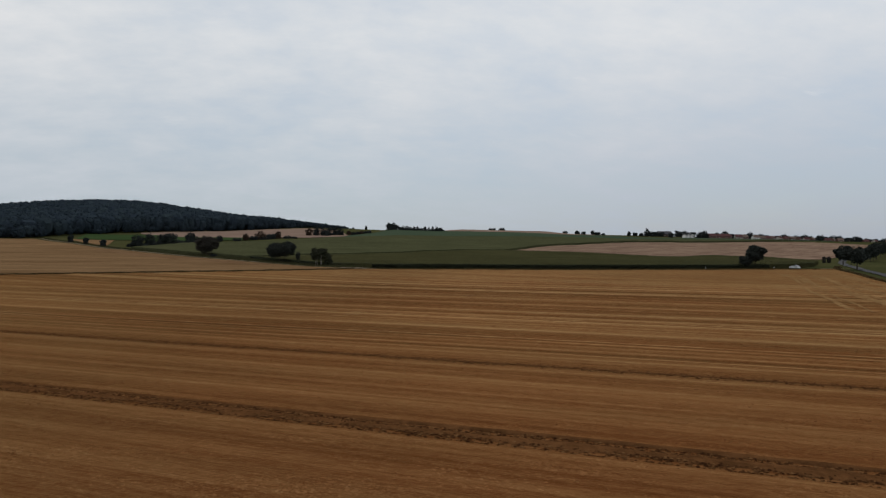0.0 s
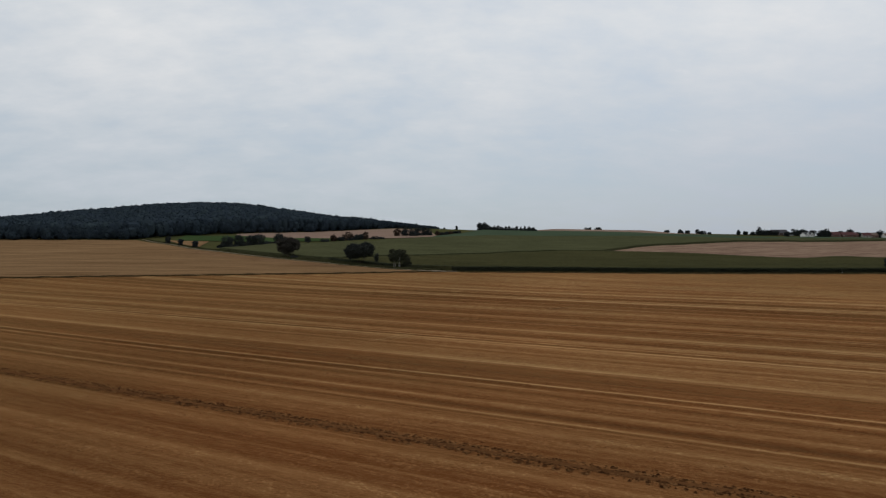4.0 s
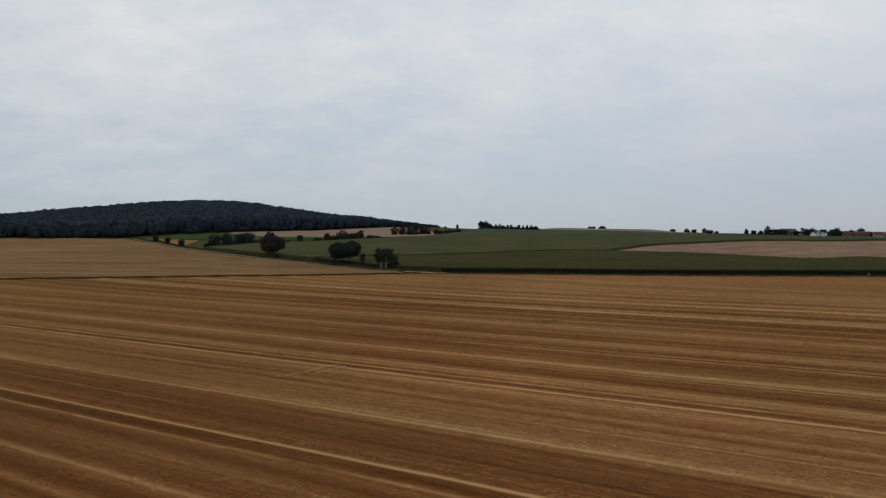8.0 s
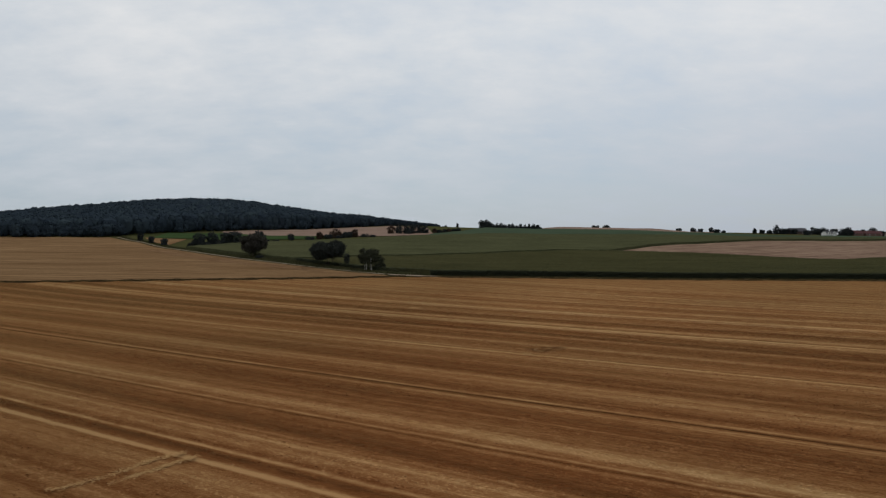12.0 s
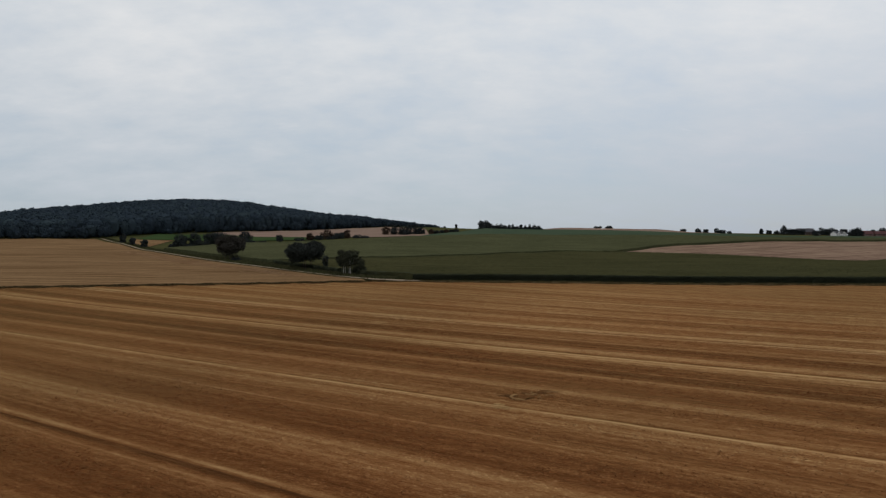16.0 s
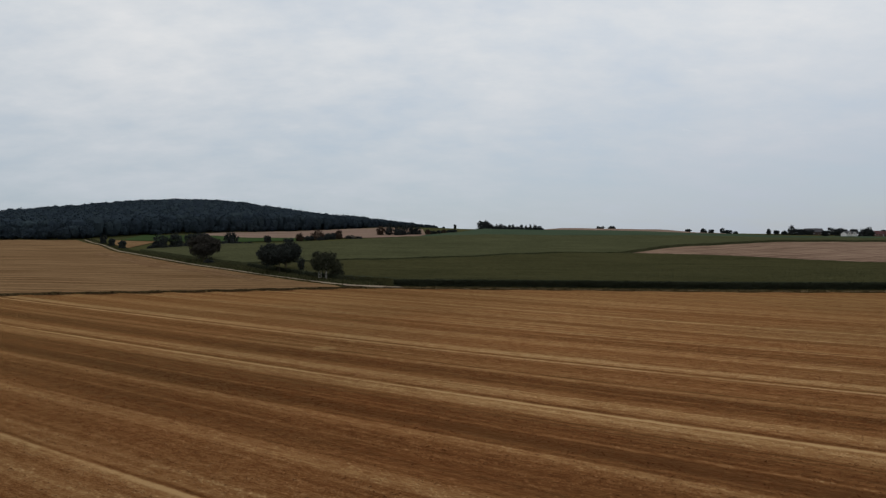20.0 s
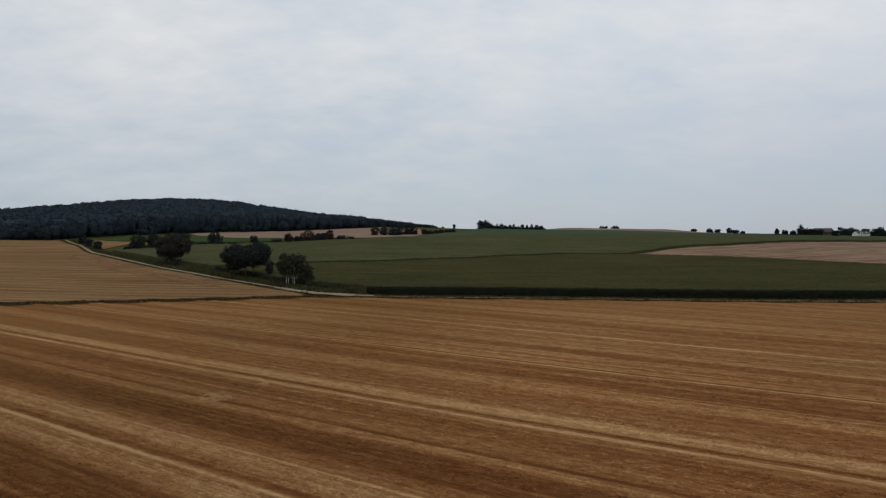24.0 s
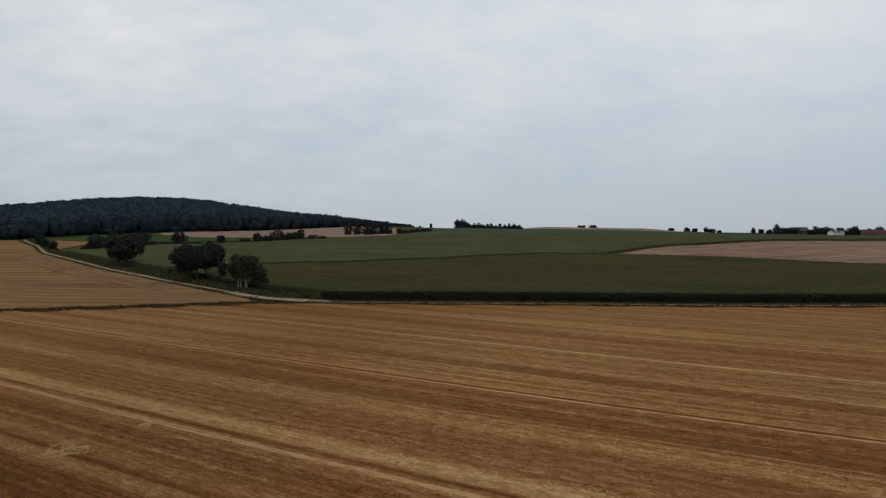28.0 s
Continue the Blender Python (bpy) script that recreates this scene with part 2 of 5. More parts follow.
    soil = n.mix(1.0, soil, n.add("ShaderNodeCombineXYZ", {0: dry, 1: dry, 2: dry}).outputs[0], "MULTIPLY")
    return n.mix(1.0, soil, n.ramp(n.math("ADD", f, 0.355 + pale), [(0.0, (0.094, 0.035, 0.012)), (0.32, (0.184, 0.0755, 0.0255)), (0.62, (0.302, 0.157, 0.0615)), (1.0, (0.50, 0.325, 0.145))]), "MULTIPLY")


def far_stubble(a, b, period):
    """Stubble seen from far off: soft drill lines over broad patches."""
    def build(n, where):
        lines = n.noise(n.scaled(where, 0.008, 1.3 / period, 1), 1.0, 3.0, 0.7)
        f = n.math("ADD", n.math("MULTIPLY", lines, 0.55), n.math("ADD", n.math("MULTIPLY", n.noise(where, 0.02, 3.0), 0.15), n.math("MULTIPLY", n.noise(where, 0.9, 4.0, 0.75), 0.30)))
        across = n.add("ShaderNodeSeparateXYZ", {0: where}).outputs[1]
        drill = n.math("SINE", n.math("MULTIPLY", across, 5.2 / period))
        f = n.math("ADD", f, n.math("MULTIPLY", drill, n.math("MULTIPLY", n.noise(where, 0.05, 2.0), 0.055)))
        return n.ramp(f, [(0.38, a), (0.62, b)])
    return build


def maize_rows(a, b):
    """Maize tops: fine leaf speckle, uneven patches and long paler drill lines."""
    def build(n, where):
        lines = n.noise(n.scaled(where, 0.02, 0.45, 1), 1.0, 4.0, 0.65)
        f = n.math("ADD", n.math("MULTIPLY", lines, 0.45), n.math("ADD", n.math("MULTIPLY", n.noise(where, 0.03, 3.0), 0.20), n.math("MULTIPLY", n.noise(where, 0.9, 4.0, 0.75), 0.35)))
        return n.ramp(f, [(0.36, a), (0.64, b)])
    return build


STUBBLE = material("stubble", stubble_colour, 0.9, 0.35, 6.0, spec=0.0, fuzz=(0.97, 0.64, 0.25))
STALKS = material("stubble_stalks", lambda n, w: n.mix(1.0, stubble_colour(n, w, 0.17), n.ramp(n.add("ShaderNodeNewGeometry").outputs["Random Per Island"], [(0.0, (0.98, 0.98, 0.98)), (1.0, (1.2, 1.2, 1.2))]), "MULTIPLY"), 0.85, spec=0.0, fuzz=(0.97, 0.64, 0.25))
WHEEL_LINE = material("pressed_pale_straw", two_tone((0.23, 0.125, 0.05), (0.47, 0.30, 0.15), 0.4, 4.0, (0.3, 1, 1)), 0.85, 0.6, 9.0, spec=0.0)
CLOD = material("earth_clod", leafy((0.034, 0.014, 0.006), (0.085, 0.037, 0.014), (0.20, 0.10, 0.04)), 0.95, spec=0.0)
HEADLAND = material("headland_straw", two_tone((0.155, 0.082, 0.033), (0.285, 0.17, 0.074), 0.12, 0.9), 0.9, 0.5, 6.0, spec=0.0)
HEADLAND_WEST = material("west_headland_straw", two_tone((0.155, 0.095, 0.05), (0.25, 0.162, 0.092), 0.2, 1.2), 0.9, 0.5, 6.0, spec=0.0)
HEADLAND_BARE = material("reddish_headland", two_tone((0.128, 0.072, 0.036), (0.185, 0.112, 0.06), 0.15, 1.0), 0.9, 0.5, 4.0, spec=0.0)
TORN_SOIL = material("torn_soil", two_tone((0.085, 0.038, 0.015), (0.17, 0.08, 0.031), 0.9, 5.0), 0.95, 0.6, 9.0, spec=0.0)
RUT = material("bare_earth", two_tone((0.058, 0.026, 0.01), (0.135, 0.06, 0.023), 0.5, 2.6), 0.95, 0.5, 6.0, spec=0.0)
LEFT_FIELD = material("pale_stubble", far_stubble((0.094, 0.051, 0.023), (0.236, 0.149, 0.078), 5.0), 0.9, 0.5, 2.0, spec=0.0)
TAN_FIELD = material("pale_dry_stubble", far_stubble((0.092, 0.056, 0.04), (0.272, 0.188, 0.134), 4.5), 0.9, 0.3, 1.0, spec=0.0)
PINK_FIELD = material("light_bare_stubble", far_stubble((0.155, 0.105, 0.08), (0.235, 0.168, 0.132), 12.0), 0.9, spec=0.0)
GREEN_FIELD = material("young_green_crop", two_tone((0.028, 0.047, 0.018), (0.042, 0.066, 0.025), 0.02, 0.5), 0.8, spec=0.0)
MEADOW = material("rough_grass", two_tone((0.034, 0.04, 0.016), (0.068, 0.064, 0.027), 0.015, 0.6), 0.9, 0.6, 2.0, spec=0.0)
CORN_TOP = material("maize_canopy", maize_rows((0.026, 0.027, 0.012), (0.066, 0.062, 0.028)), 0.75, 1.0, 2.5, spec=0.0)
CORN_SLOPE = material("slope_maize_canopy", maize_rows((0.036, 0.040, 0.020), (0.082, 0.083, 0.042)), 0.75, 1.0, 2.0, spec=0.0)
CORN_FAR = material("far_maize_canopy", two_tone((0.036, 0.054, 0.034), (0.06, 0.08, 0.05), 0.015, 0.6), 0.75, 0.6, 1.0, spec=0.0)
CORN_LEAF = material("maize_leaf", leafy((0.046, 0.05, 0.026), (0.059, 0.061, 0.031), (0.075, 0.073, 0.036)), 0.55, spec=0.0)
CORN_EDGE = material("maize_edge_leaf", leafy((0.042, 0.047, 0.030), (0.048, 0.053, 0.033), (0.055, 0.060, 0.036)), 0.6, spec=0.0)
GRASS_LEAF = material("dry_grass", leafy((0.05, 0.045, 0.018), (0.105, 0.085, 0.036), (0.19, 0.14, 0.07)), 0.8, spec=0.0)
BANK_LEAF = material("bank_grass", leafy((0.044, 0.046, 0.022), (0.066, 0.065, 0.031), (0.098, 0.09, 0.044)), 0.8, spec=0.0)
DITCH_BANK = material("ditch_bank_grass", two_tone((0.026, 0.019, 0.009), (0.066, 0.048, 0.022), 0.15, 1.5), 0.95, 0.8, 3.0, spec=0.0)
# dark earth colour stands in for the shadow line along the ditch
DITCH_BED = material("shaded_ditch_earth", two_tone((0.034, 0.019, 0.010), (0.075, 0.041, 0.02), 0.4, 2.0), 0.95, 0.6, 4.0, spec=0.0)
DITCH_LEAF = material("ditch_grass", leafy((0.05, 0.036, 0.018), (0.09, 0.066, 0.03), (0.15, 0.105, 0.05)), 0.8, spec=0.0)
# oak, hedge and ash colours include a slight lift that stands for haze
OAK_LEAF = material("oak_leaf", leafy((0.027, 0.031, 0.028), (0.034, 0.038, 0.034), (0.044, 0.048, 0.041)), 0.6, spec=0.0)
DARK_LEAF = material("dark_hedge_leaf", leafy((0.024, 0.028, 0.029), (0.034, 0.039, 0.038), (0.048, 0.053, 0.047)), 0.6, spec=0.0)
ASH_LEAF = material("brownish_leaf", leafy((0.035, 0.033, 0.029), (0.046, 0.042, 0.036), (0.060, 0.054, 0.044)), 0.6, spec=0.0)
BIRCH_LEAF = material("birch_leaf", leafy((0.032, 0.035, 0.024), (0.046, 0.049, 0.032), (0.068, 0.069, 0.044)), 0.6, spec=0.0)
COPPER_LEAF = material("reddish_leaf", leafy((0.038, 0.026, 0.02), (0.062, 0.042, 0.031), (0.09, 0.066, 0.046)), 0.6, spec=0.0)
# the blue of distance haze is put into the leaf colour of the hill's wood
HAZY_WOOD_LEAF = material("haze_blue_wood_leaf", leafy((0.026, 0.036, 0.048), (0.030, 0.042, 0.052), (0.038, 0.053, 0.058)), 0.7, spec=0.0)
BARK = material("bark", two_tone((0.035, 0.026, 0.018), (0.10, 0.08, 0.06), 0.5, 4.0, (1, 1, 0.2)), 0.9, 0.8, 6.0, spec=0.15)
BIRCH_BARK = material("birch_bark", lambda n, w: n.ramp(n.noise(n.scaled(w, 1.5, 1.5, 5.0), 1.6, 4.0), [(0.36, (0.06, 0.05, 0.045)), (0.46, (0.36, 0.34, 0.31)), (0.8, (0.48, 0.46, 0.42))]), 0.7, spec=0.3)
PATH_EARTH = material("dusty_path", two_tone((0.11, 0.073, 0.042), (0.21, 0.15, 0.093), 0.1, 1.5), 0.95, 0.5, 12.0, spec=0.0)
PALE_STRAW = material("bleached_straw", leafy((0.27, 0.155, 0.063), (0.35, 0.215, 0.093), (0.44, 0.29, 0.14)), 0.85, spec=0.0)
GRAVEL = material("pale_gravel", two_tone((0.15, 0.118, 0.085), (0.29, 0.235, 0.17), 0.1, 2.5), 0.95, 0.5, 12.0, spec=0.0)
ASPHALT = material("asphalt", two_tone((0.045, 0.045, 0.048), (0.075, 0.075, 0.075), 0.05, 1.5), 0.95, 0.3, 20.0, spec=0.05)
def softplus(v, k):
    """Smooth max(v, 0) over a width of k metres."""
    return k * np.logaddexp(0.0, v / k)


def ease(v):
    v = np.clip(v, 0.0, 1.0)
    return v * v * (3 - 2 * v)


def ground_z(x, y):
    """Height of the bare ground: a stubble field that falls gently to a shallow dip, slopes rising behind it, a wooded hill to the west."""
    x, y = np.asarray(x, float), np.asarray(y, float)
    rise = 0.045 + 0.007 * np.tanh((x + 125) / 60) - 0.0072 * (1 + np.tanh((x - 245) / 110))
    slope = rise * softplus(y - 305, 25)
    crest = 31.5 - 0.008 * np.maximum(x, 0) - 0.004 * softplus(y - 1150, 60)
    slope = crest - softplus(crest - slope, 2.5) - 0.026 * softplus(x - 480, 40) * ease((y - 640) / 220)
    side = np.where(x < -380, 250.0, 150.0)
    hill = 30 * np.exp(-((x + 380) / side) ** 2 - ((y - 1010) / 230) ** 2)
    swell = 0.25 * np.sin(x / 23 + 1.3) * np.sin(y / 31) + 0.12 * np.sin(x / 9 + y / 13)
    brow = 3.2 * np.exp(-((y - 1000) / 55) ** 2) * ease((x - 105) / 50) * (1 - ease((x - 280) / 60))
    east = ease((x + 20) / 100)
    beyond = ease((y - 240 - 4 * east) / (28 + 80 * east))
    yy = np.clip(y, -60, 242)
    dip = 2.45 - 0.0155 * yy + 0.033 * softplus(yy - 165, 10) - 0.004 * np.clip(x, -200, 200)
    return slope + hill + brow + 2.2 * np.tanh(-x / 70) * beyond + dip * (1 - beyond) + swell * (0.2 + 0.8 * beyond)


def mesh_of(name, verts, faces, mats, smooth=False, slots=None):
    """A mesh from numpy arrays; all faces have the same number of corners."""
    verts, faces = np.asarray(verts, np.float32), np.asarray(faces, np.int32)
    me = bpy.data.meshes.new(name)
    k = faces.shape[1]
    me.vertices.add(len(verts))
    me.vertices.foreach_set("co", verts.ravel())
    me.loops.add(faces.size)
    me.loops.foreach_set("vertex_index", faces.ravel())
    me.polygons.add(len(faces))
    me.polygons.foreach_set("loop_start", np.arange(0, faces.size, k, dtype=np.int32))
    for m in mats if isinstance(mats, (list, tuple)) else [mats]:
        me.materials.append(m)
    if slots is not None:
        me.polygons.foreach_set("material_index", np.asarray(slots, np.int32))
    me.polygons.foreach_set("use_smooth", np.full(len(faces), smooth))
    me.update(calc_edges=True)
    return me


def grid_faces(rows, cols):
    i = np.arange(rows - 1)[:, None] * cols + np.arange(cols - 1)[None, :]
    return np.stack([i, i + 1, i + cols + 1, i + cols], -1).reshape(-1, 4)


def structure(name, me, label, category):
    return tagged(new(name, me), label, category, kind="structure")


def part(name, me, parent, label="", place=None):
    """Links a mesh as one part under a thing or under a part."""
    ob = new(name, me)
    ob.parent = parent
    if place is not None:
        ob.matrix_basis = place
    return tagged(ob, label)


# ---- ground ----
def ground_sheet():
    near_x = np.arange(-330, 331, 6.0)
    xs = np.concatenate([-330 - np.cumsum(np.linspace(8, 130, 42))[::-1], near_x, 330 + np.cumsum(np.linspace(8, 130, 42))])
    ys = np.concatenate([np.arange(-400, -60, 20.0), np.arange(-60, 620, 6.0), 620 + np.cumsum(np.linspace(7, 100, 62))])
    gx, gy = np.meshgrid(xs, ys)
    gz = ground_z(gx, gy)
    v = np.stack([gx, gy, gz], -1).reshape(-1, 3)
    return structure("ground", mesh_of("ground", v, grid_faces(len(ys), len(xs)), MEADOW, True), "rolling farmland ground covered in rough dull green grass", "ground")


ground_sheet()


def resample(points, count):
    p = np.asarray(points, float)
    s = np.concatenate([[0], np.cumsum(np.hypot(*np.diff(p, axis=0).T))])
    u = np.linspace(0, s[-1], count)
    return np.stack([np.interp(u, s, p[:, 0]), np.interp(u, s, p[:, 1])], -1)


def patch_verts(near, far, nu, nv, lift):
    """A grid laid over the ground between two border lines, lift metres above it."""
    near, far = np.asarray(near, float), np.asarray(far, float)
    k = np.linspace(0, len(near) - 1, nu)
    a = np.stack([np.interp(k, range(len(near)), near[:, i]) for i in (0, 1)], -1)
    b = np.stack([np.interp(k, range(len(far)), far[:, i]) for i in (0, 1)], -1)
    w = np.linspace(0, 1, nv)[:, None, None]
    xy = a[None] * (1 - w) + b[None] * w
    z = ground_z(xy[..., 0], xy[..., 1]) + lift
    return np.concatenate([xy, z[..., None]], -1)


def field(name, pairs, nu, nv, lift, mat, label, turn=0.0):
    """A flat crop or stubble field; its texture runs along its own x axis, turned by so many degrees."""
    v = patch_verts([p[0] for p in pairs], [p[1] for p in pairs], nu, nv, lift)
    m = pose(0, 0, 0, 0, 0, turn)
    back = np.array(m.to_3x3())
    ob = structure(name, mesh_of(name, v.reshape(-1, 3) @ back, grid_faces(nv, nu), mat, True), label, "field")
    ob.matrix_basis = m
    return ob


def ribbon(name, points, width, lift, mat, label, category, step=2.0, crown=0.0, across=5):
    """A road, track or verge of constant width along a line on the ground."""
    p = np.asarray(points, float)
    p = resample(p, max(3, int(np.hypot(*np.diff(p, axis=0).T).sum() / step)))
    d = np.gradient(p, axis=0)
    d /= np.linalg.norm(d, axis=1)[:, None]
    side = np.stack([d[:, 1], -d[:, 0]], -1)
    t = np.linspace(-1, 1, across)
    wob = 1 + 0.12 * np.sin(np.arange(len(p)) * 1.7) * np.sin(np.arange(len(p)) * 0.43)
    xy = p[:, None] + side[:, None] * (t[None, :, None] * width / 2 * wob[:, None, None])
    z = ground_z(xy[..., 0], xy[..., 1]) + lift + crown * (1 - t[None] ** 2)
    v = np.concatenate([xy, z[..., None]], -1)
    return structure(name, mesh_of(name, v.reshape(-1, 3), grid_faces(len(p), across), mat, True), label, category)


ROW = radians(-32.3)
ALONG, ACROSS = np.array([math.cos(ROW), math.sin(ROW)]), np.array([-math.sin(ROW), math.cos(ROW)])
CORNERS = [(-420, 136.5), (-60, 226.5), (-28, 235), (-20, 234.3), (40, 228.6), (80, 227.5), (125, 227.6), (175, 228.4), (161, 202), (138, 162), (69, 58), (30, -20), (20, -260), (-420, -260)]  # border of the cut field


def row_fan(q):
    return np.clip(0.045 - 0.0006 * q, -0.015, 0.05)


def row_of(p, q):
    """The row's own offset: the rows fan out slightly from west to east."""
    return q - row_fan(q) * (p + 27.3 + 0.383 * q)


def row_place(p, r):
    """Where row r lies across the field, p metres along it."""
    q = np.asarray(r, float) + 0 * p
    for k in range(6):
        q = r + row_fan(q) * (p + 27.3 + 0.383 * q)
    return q


def row_span(q):
    """Where a row at offset q across the field enters and leaves it, along the row."""
    hits = []
    for (ax, ay), (bx, by) in zip(CORNERS, CORNERS[1:] + CORNERS[:1]):
        qa, qb = ax * ACROSS[0] + ay * ACROSS[1], bx * ACROSS[0] + by * ACROSS[1]
        if (qa - q) * (qb - q) < 0:
            w = (q - qa) / (qb - qa)
            hits.append((ax + (bx - ax) * w) * ALONG[0] + (ay + (by - ay) * w) * ALONG[1])
    return (min(hits), max(hits)) if len(hits) > 1 else None


def row_relief(q):
    """Relief across the rows: a rounded chaff swath every 6.7 m and wheel ruts at the tramlines."""
    z = 0.05 * np.cos((q + 1.6) / 6.72 * 2 * math.pi) + 0.012 * np.sin(q * 4.1)
    for t in TRAM:
        for w in (t - 0.95, t + 0.95):
            z = z - 0.06 * np.exp(-((q - w) / 0.28) ** 2)
    return z


def cut_field():
    qs = np.concatenate([np.arange(-140, -30, 1.2), np.arange(-30, 215, 0.3), np.arange(215, 345, 0.6)])
    rows = [(q, row_span(q)) for q in qs]
    rows = [(q, s) for q, s in rows if s and s[1] - s[0] > 2]
    n = 110
    p = np.array([np.linspace(s[0], s[1], n) for q, s in rows])
    q = np.repeat(np.array([r[0] for r in rows])[:, None], n, 1)
    x, y = p * ALONG[0] + q * ACROSS[0], p * ALONG[1] + q * ACROSS[1]
    rough = 0.02 * np.sin(p * 0.9 + q * 3.1) * np.sin(p * 0.31 - q * 1.7)
    z = ground_z(x, y) + 0.16 + row_relief(row_of(p, q)) + rough
    v = np.stack([p, q, z], -1).reshape(-1, 3)
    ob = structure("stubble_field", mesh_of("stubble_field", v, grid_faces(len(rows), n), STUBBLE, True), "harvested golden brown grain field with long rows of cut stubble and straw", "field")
    ob.matrix_basis = pose(0, 0, 0, 0, 0, -32.3)


cut_field()
TRACK = [(-22, 236.4), (-31, 241.6), (-38, 252), (-45, 263.5), (-55, 275), (-66, 287), (-82, 306), (-99, 326), (-123, 358), (-154, 397), (-182, 434), (-238, 521), (-295, 602)]
field("stubble_field_west", [((-31, 235.5), (-36, 246)), ((-60, 227.4), (-64, 282)), ((-90, 219.9), (-97, 321)), ((-130, 209.9), (-152, 391)), ((-200, 192.4), (-236, 513)), ((-280, 172.4), (-300, 600)), ((-430, 134.8), (-430, 606)), ((-720, 62), (-720, 606))], 120, 70, 0.25, LEFT_FIELD, "pale harvested stubble field rising towards the wood", -7)
field("stubble_field_east", [((84, 437), (86, 441)), ((108, 420), (144, 521)), ((130, 405), (196, 556)), ((149, 387), (253, 615)), ((167, 375), (297, 629)), ((181, 370), (370, 657)), ((212, 383), (410, 669)), ((245, 367), (470, 690)), ((275, 366), (514, 675)), ((314, 391), (522, 640)), ((397, 465), (525, 600)), ((471, 526), (520, 570))], 72, 30, 0.3, TAN_FIELD, "pale dry stubble field on the slope below the village", 34)
field("stubble_field_north", [((-243, 710), (-247, 728)), ((-190, 640), (-197, 790)), ((-114, 582), (-134, 850)), ((-60, 580), (-85, 880)), ((-26, 625), (-36, 800))], 40, 20, 0.4, PINK_FIELD, "light pinkish harvested field below the wooded hill", 10)
field("stubble_field_crest", [((100, 908), (95, 1010)), ((220, 912), (230, 1120)), ((330, 885), (400, 1100))], 40, 40, 0.8, PINK_FIELD, "pale harvested field along the crest", 0)
field("green_crop_field", [((-265, 598), (-285, 680)), ((-174, 556), (-222, 690)), ((-105, 545), (-114, 586))], 30, 14, 0.5, GREEN_FIELD, "bright green young crop behind the hedgerow", 10)
field("stubble_strip", [((-207, 478), (-270, 598)), ((-197, 474), (-224, 572))], 10, 20, 0.4, LEFT_FIELD, "narrow strip of pale stubble beside the track", 30)


# ---- wheel tracks and straw lines in the cut field ----
def row_strip(name, q, width, lift, mat, label, lo=None, hi=None, count=420):
    """A long narrow strip that follows one row of the field, uneven in width."""
    s = row_span(q)
    p = np.linspace(max(s[0], lo if lo is not None else s[0]), min(s[1], hi if hi is not None else s[1]), count)
    rng = np.random.RandomState(int(q * 10) % 9973)
    half = width / 2 * (0.55 + 0.9 * np.interp(p, np.linspace(p[0], p[-1], 190), rng.rand(190)))
    mid = row_place(p, q) + 0.12 * np.sin(p / 17 + q) + 0.05 * np.sin(p / 4.3)
    t = np.array([-1, -0.4, 0.4, 1])
    qq = mid[:, None] + half[:, None] * t[None]
    pp = np.repeat(p[:, None], 4, 1)
    x, y = pp * ALONG[0] + qq * ACROSS[0], pp * ALONG[1] + qq * ACROSS[1]
    z = ground_z(x, y) + 0.16 + row_relief(row_of(pp, qq)) + np.array([-0.03, lift, lift, -0.03])[None] + 0.03 * rng.rand(*qq.shape)
    v = np.stack([pp, qq, z], -1).reshape(-1, 3)
    ob = structure(name, mesh_of(name, v, grid_faces(count, 4), mat, True), label, "wheel track")
    ob.matrix_basis = pose(0, 0, 0, 0, 0, -32.3)
    return ob


row_strip("wheel_track", 128.1, 0.38, 0.06, WHEEL_LINE, "pale dusty wheel line pressed into the stubble")
row_strip("wheel_rut", 68.4, 0.11, 0.03, RUT, "narrow dark rut between rows of stubble")
for q, w in ((-5.3, 1.5), (14.7, 0.7)):
    row_strip("torn_rut", q, w, 0.05, RUT, "wide churned rut of bare dark earth through the stubble")
row_strip("torn_rut", -4.2, 0.4, 0.07, RUT, "dark edge of the churned rut")


def strip_xy(name, pts, width, lift, mat, label):
    return ribbon(name, pts, width, lift, mat, label, "wheel track", 1.0)


def headland(edge, offsets, side, mat, widths, lift, label, seed, reach):
    """Uneven straw swaths that follow a field's edge, broken into pieces of different lengths."""
    rng = np.random.RandomState(seed)
    line = resample(edge, 120)
    for k, o in enumerate(offsets):
        lo = int(rng.rand() * (110 - reach[0]))
        hi = min(119, lo + int(reach[0] + rng.rand() * (reach[1] - reach[0])))
        step = line[lo:hi + 1] + np.array(side) * o + np.stack([0.12 * np.sin(np.arange(lo, hi + 1) * 0.31 + k), 0 * np.arange(lo, hi + 1)], -1)
        if len(step) > 4:
            strip_xy("headland_swath", step, widths[0] + (widths[1] - widths[0]) * rng.rand(), lift + 0.008 * (k % 4), mat, label)


EAST_EDGE = [(168, 225), (160, 209), (150, 188), (136, 164), (119, 138), (102, 111), (85, 83), (66, 53)]
headland(EAST_EDGE, [1.5 + 0.95 * k for k in range(30)], (-0.86, 0.2), HEADLAND, (0.4, 1.3), 0.19, "pale straw swath along the field's end", 41, (18, 60))
WEST_EDGE = [(-46, 265), (-55, 275.5), (-66, 287.5), (-82, 307), (-99, 327), (-123, 359), (-154, 398), (-182, 435)]
headland(WEST_EDGE, [9.0, 10.6, 12.0, 13.5, 15.0], (-0.78, -0.62), HEADLAND_BARE, (1.2, 2.4), 0.29, "reddish bare strip beside the farm track", 42, (60, 110))
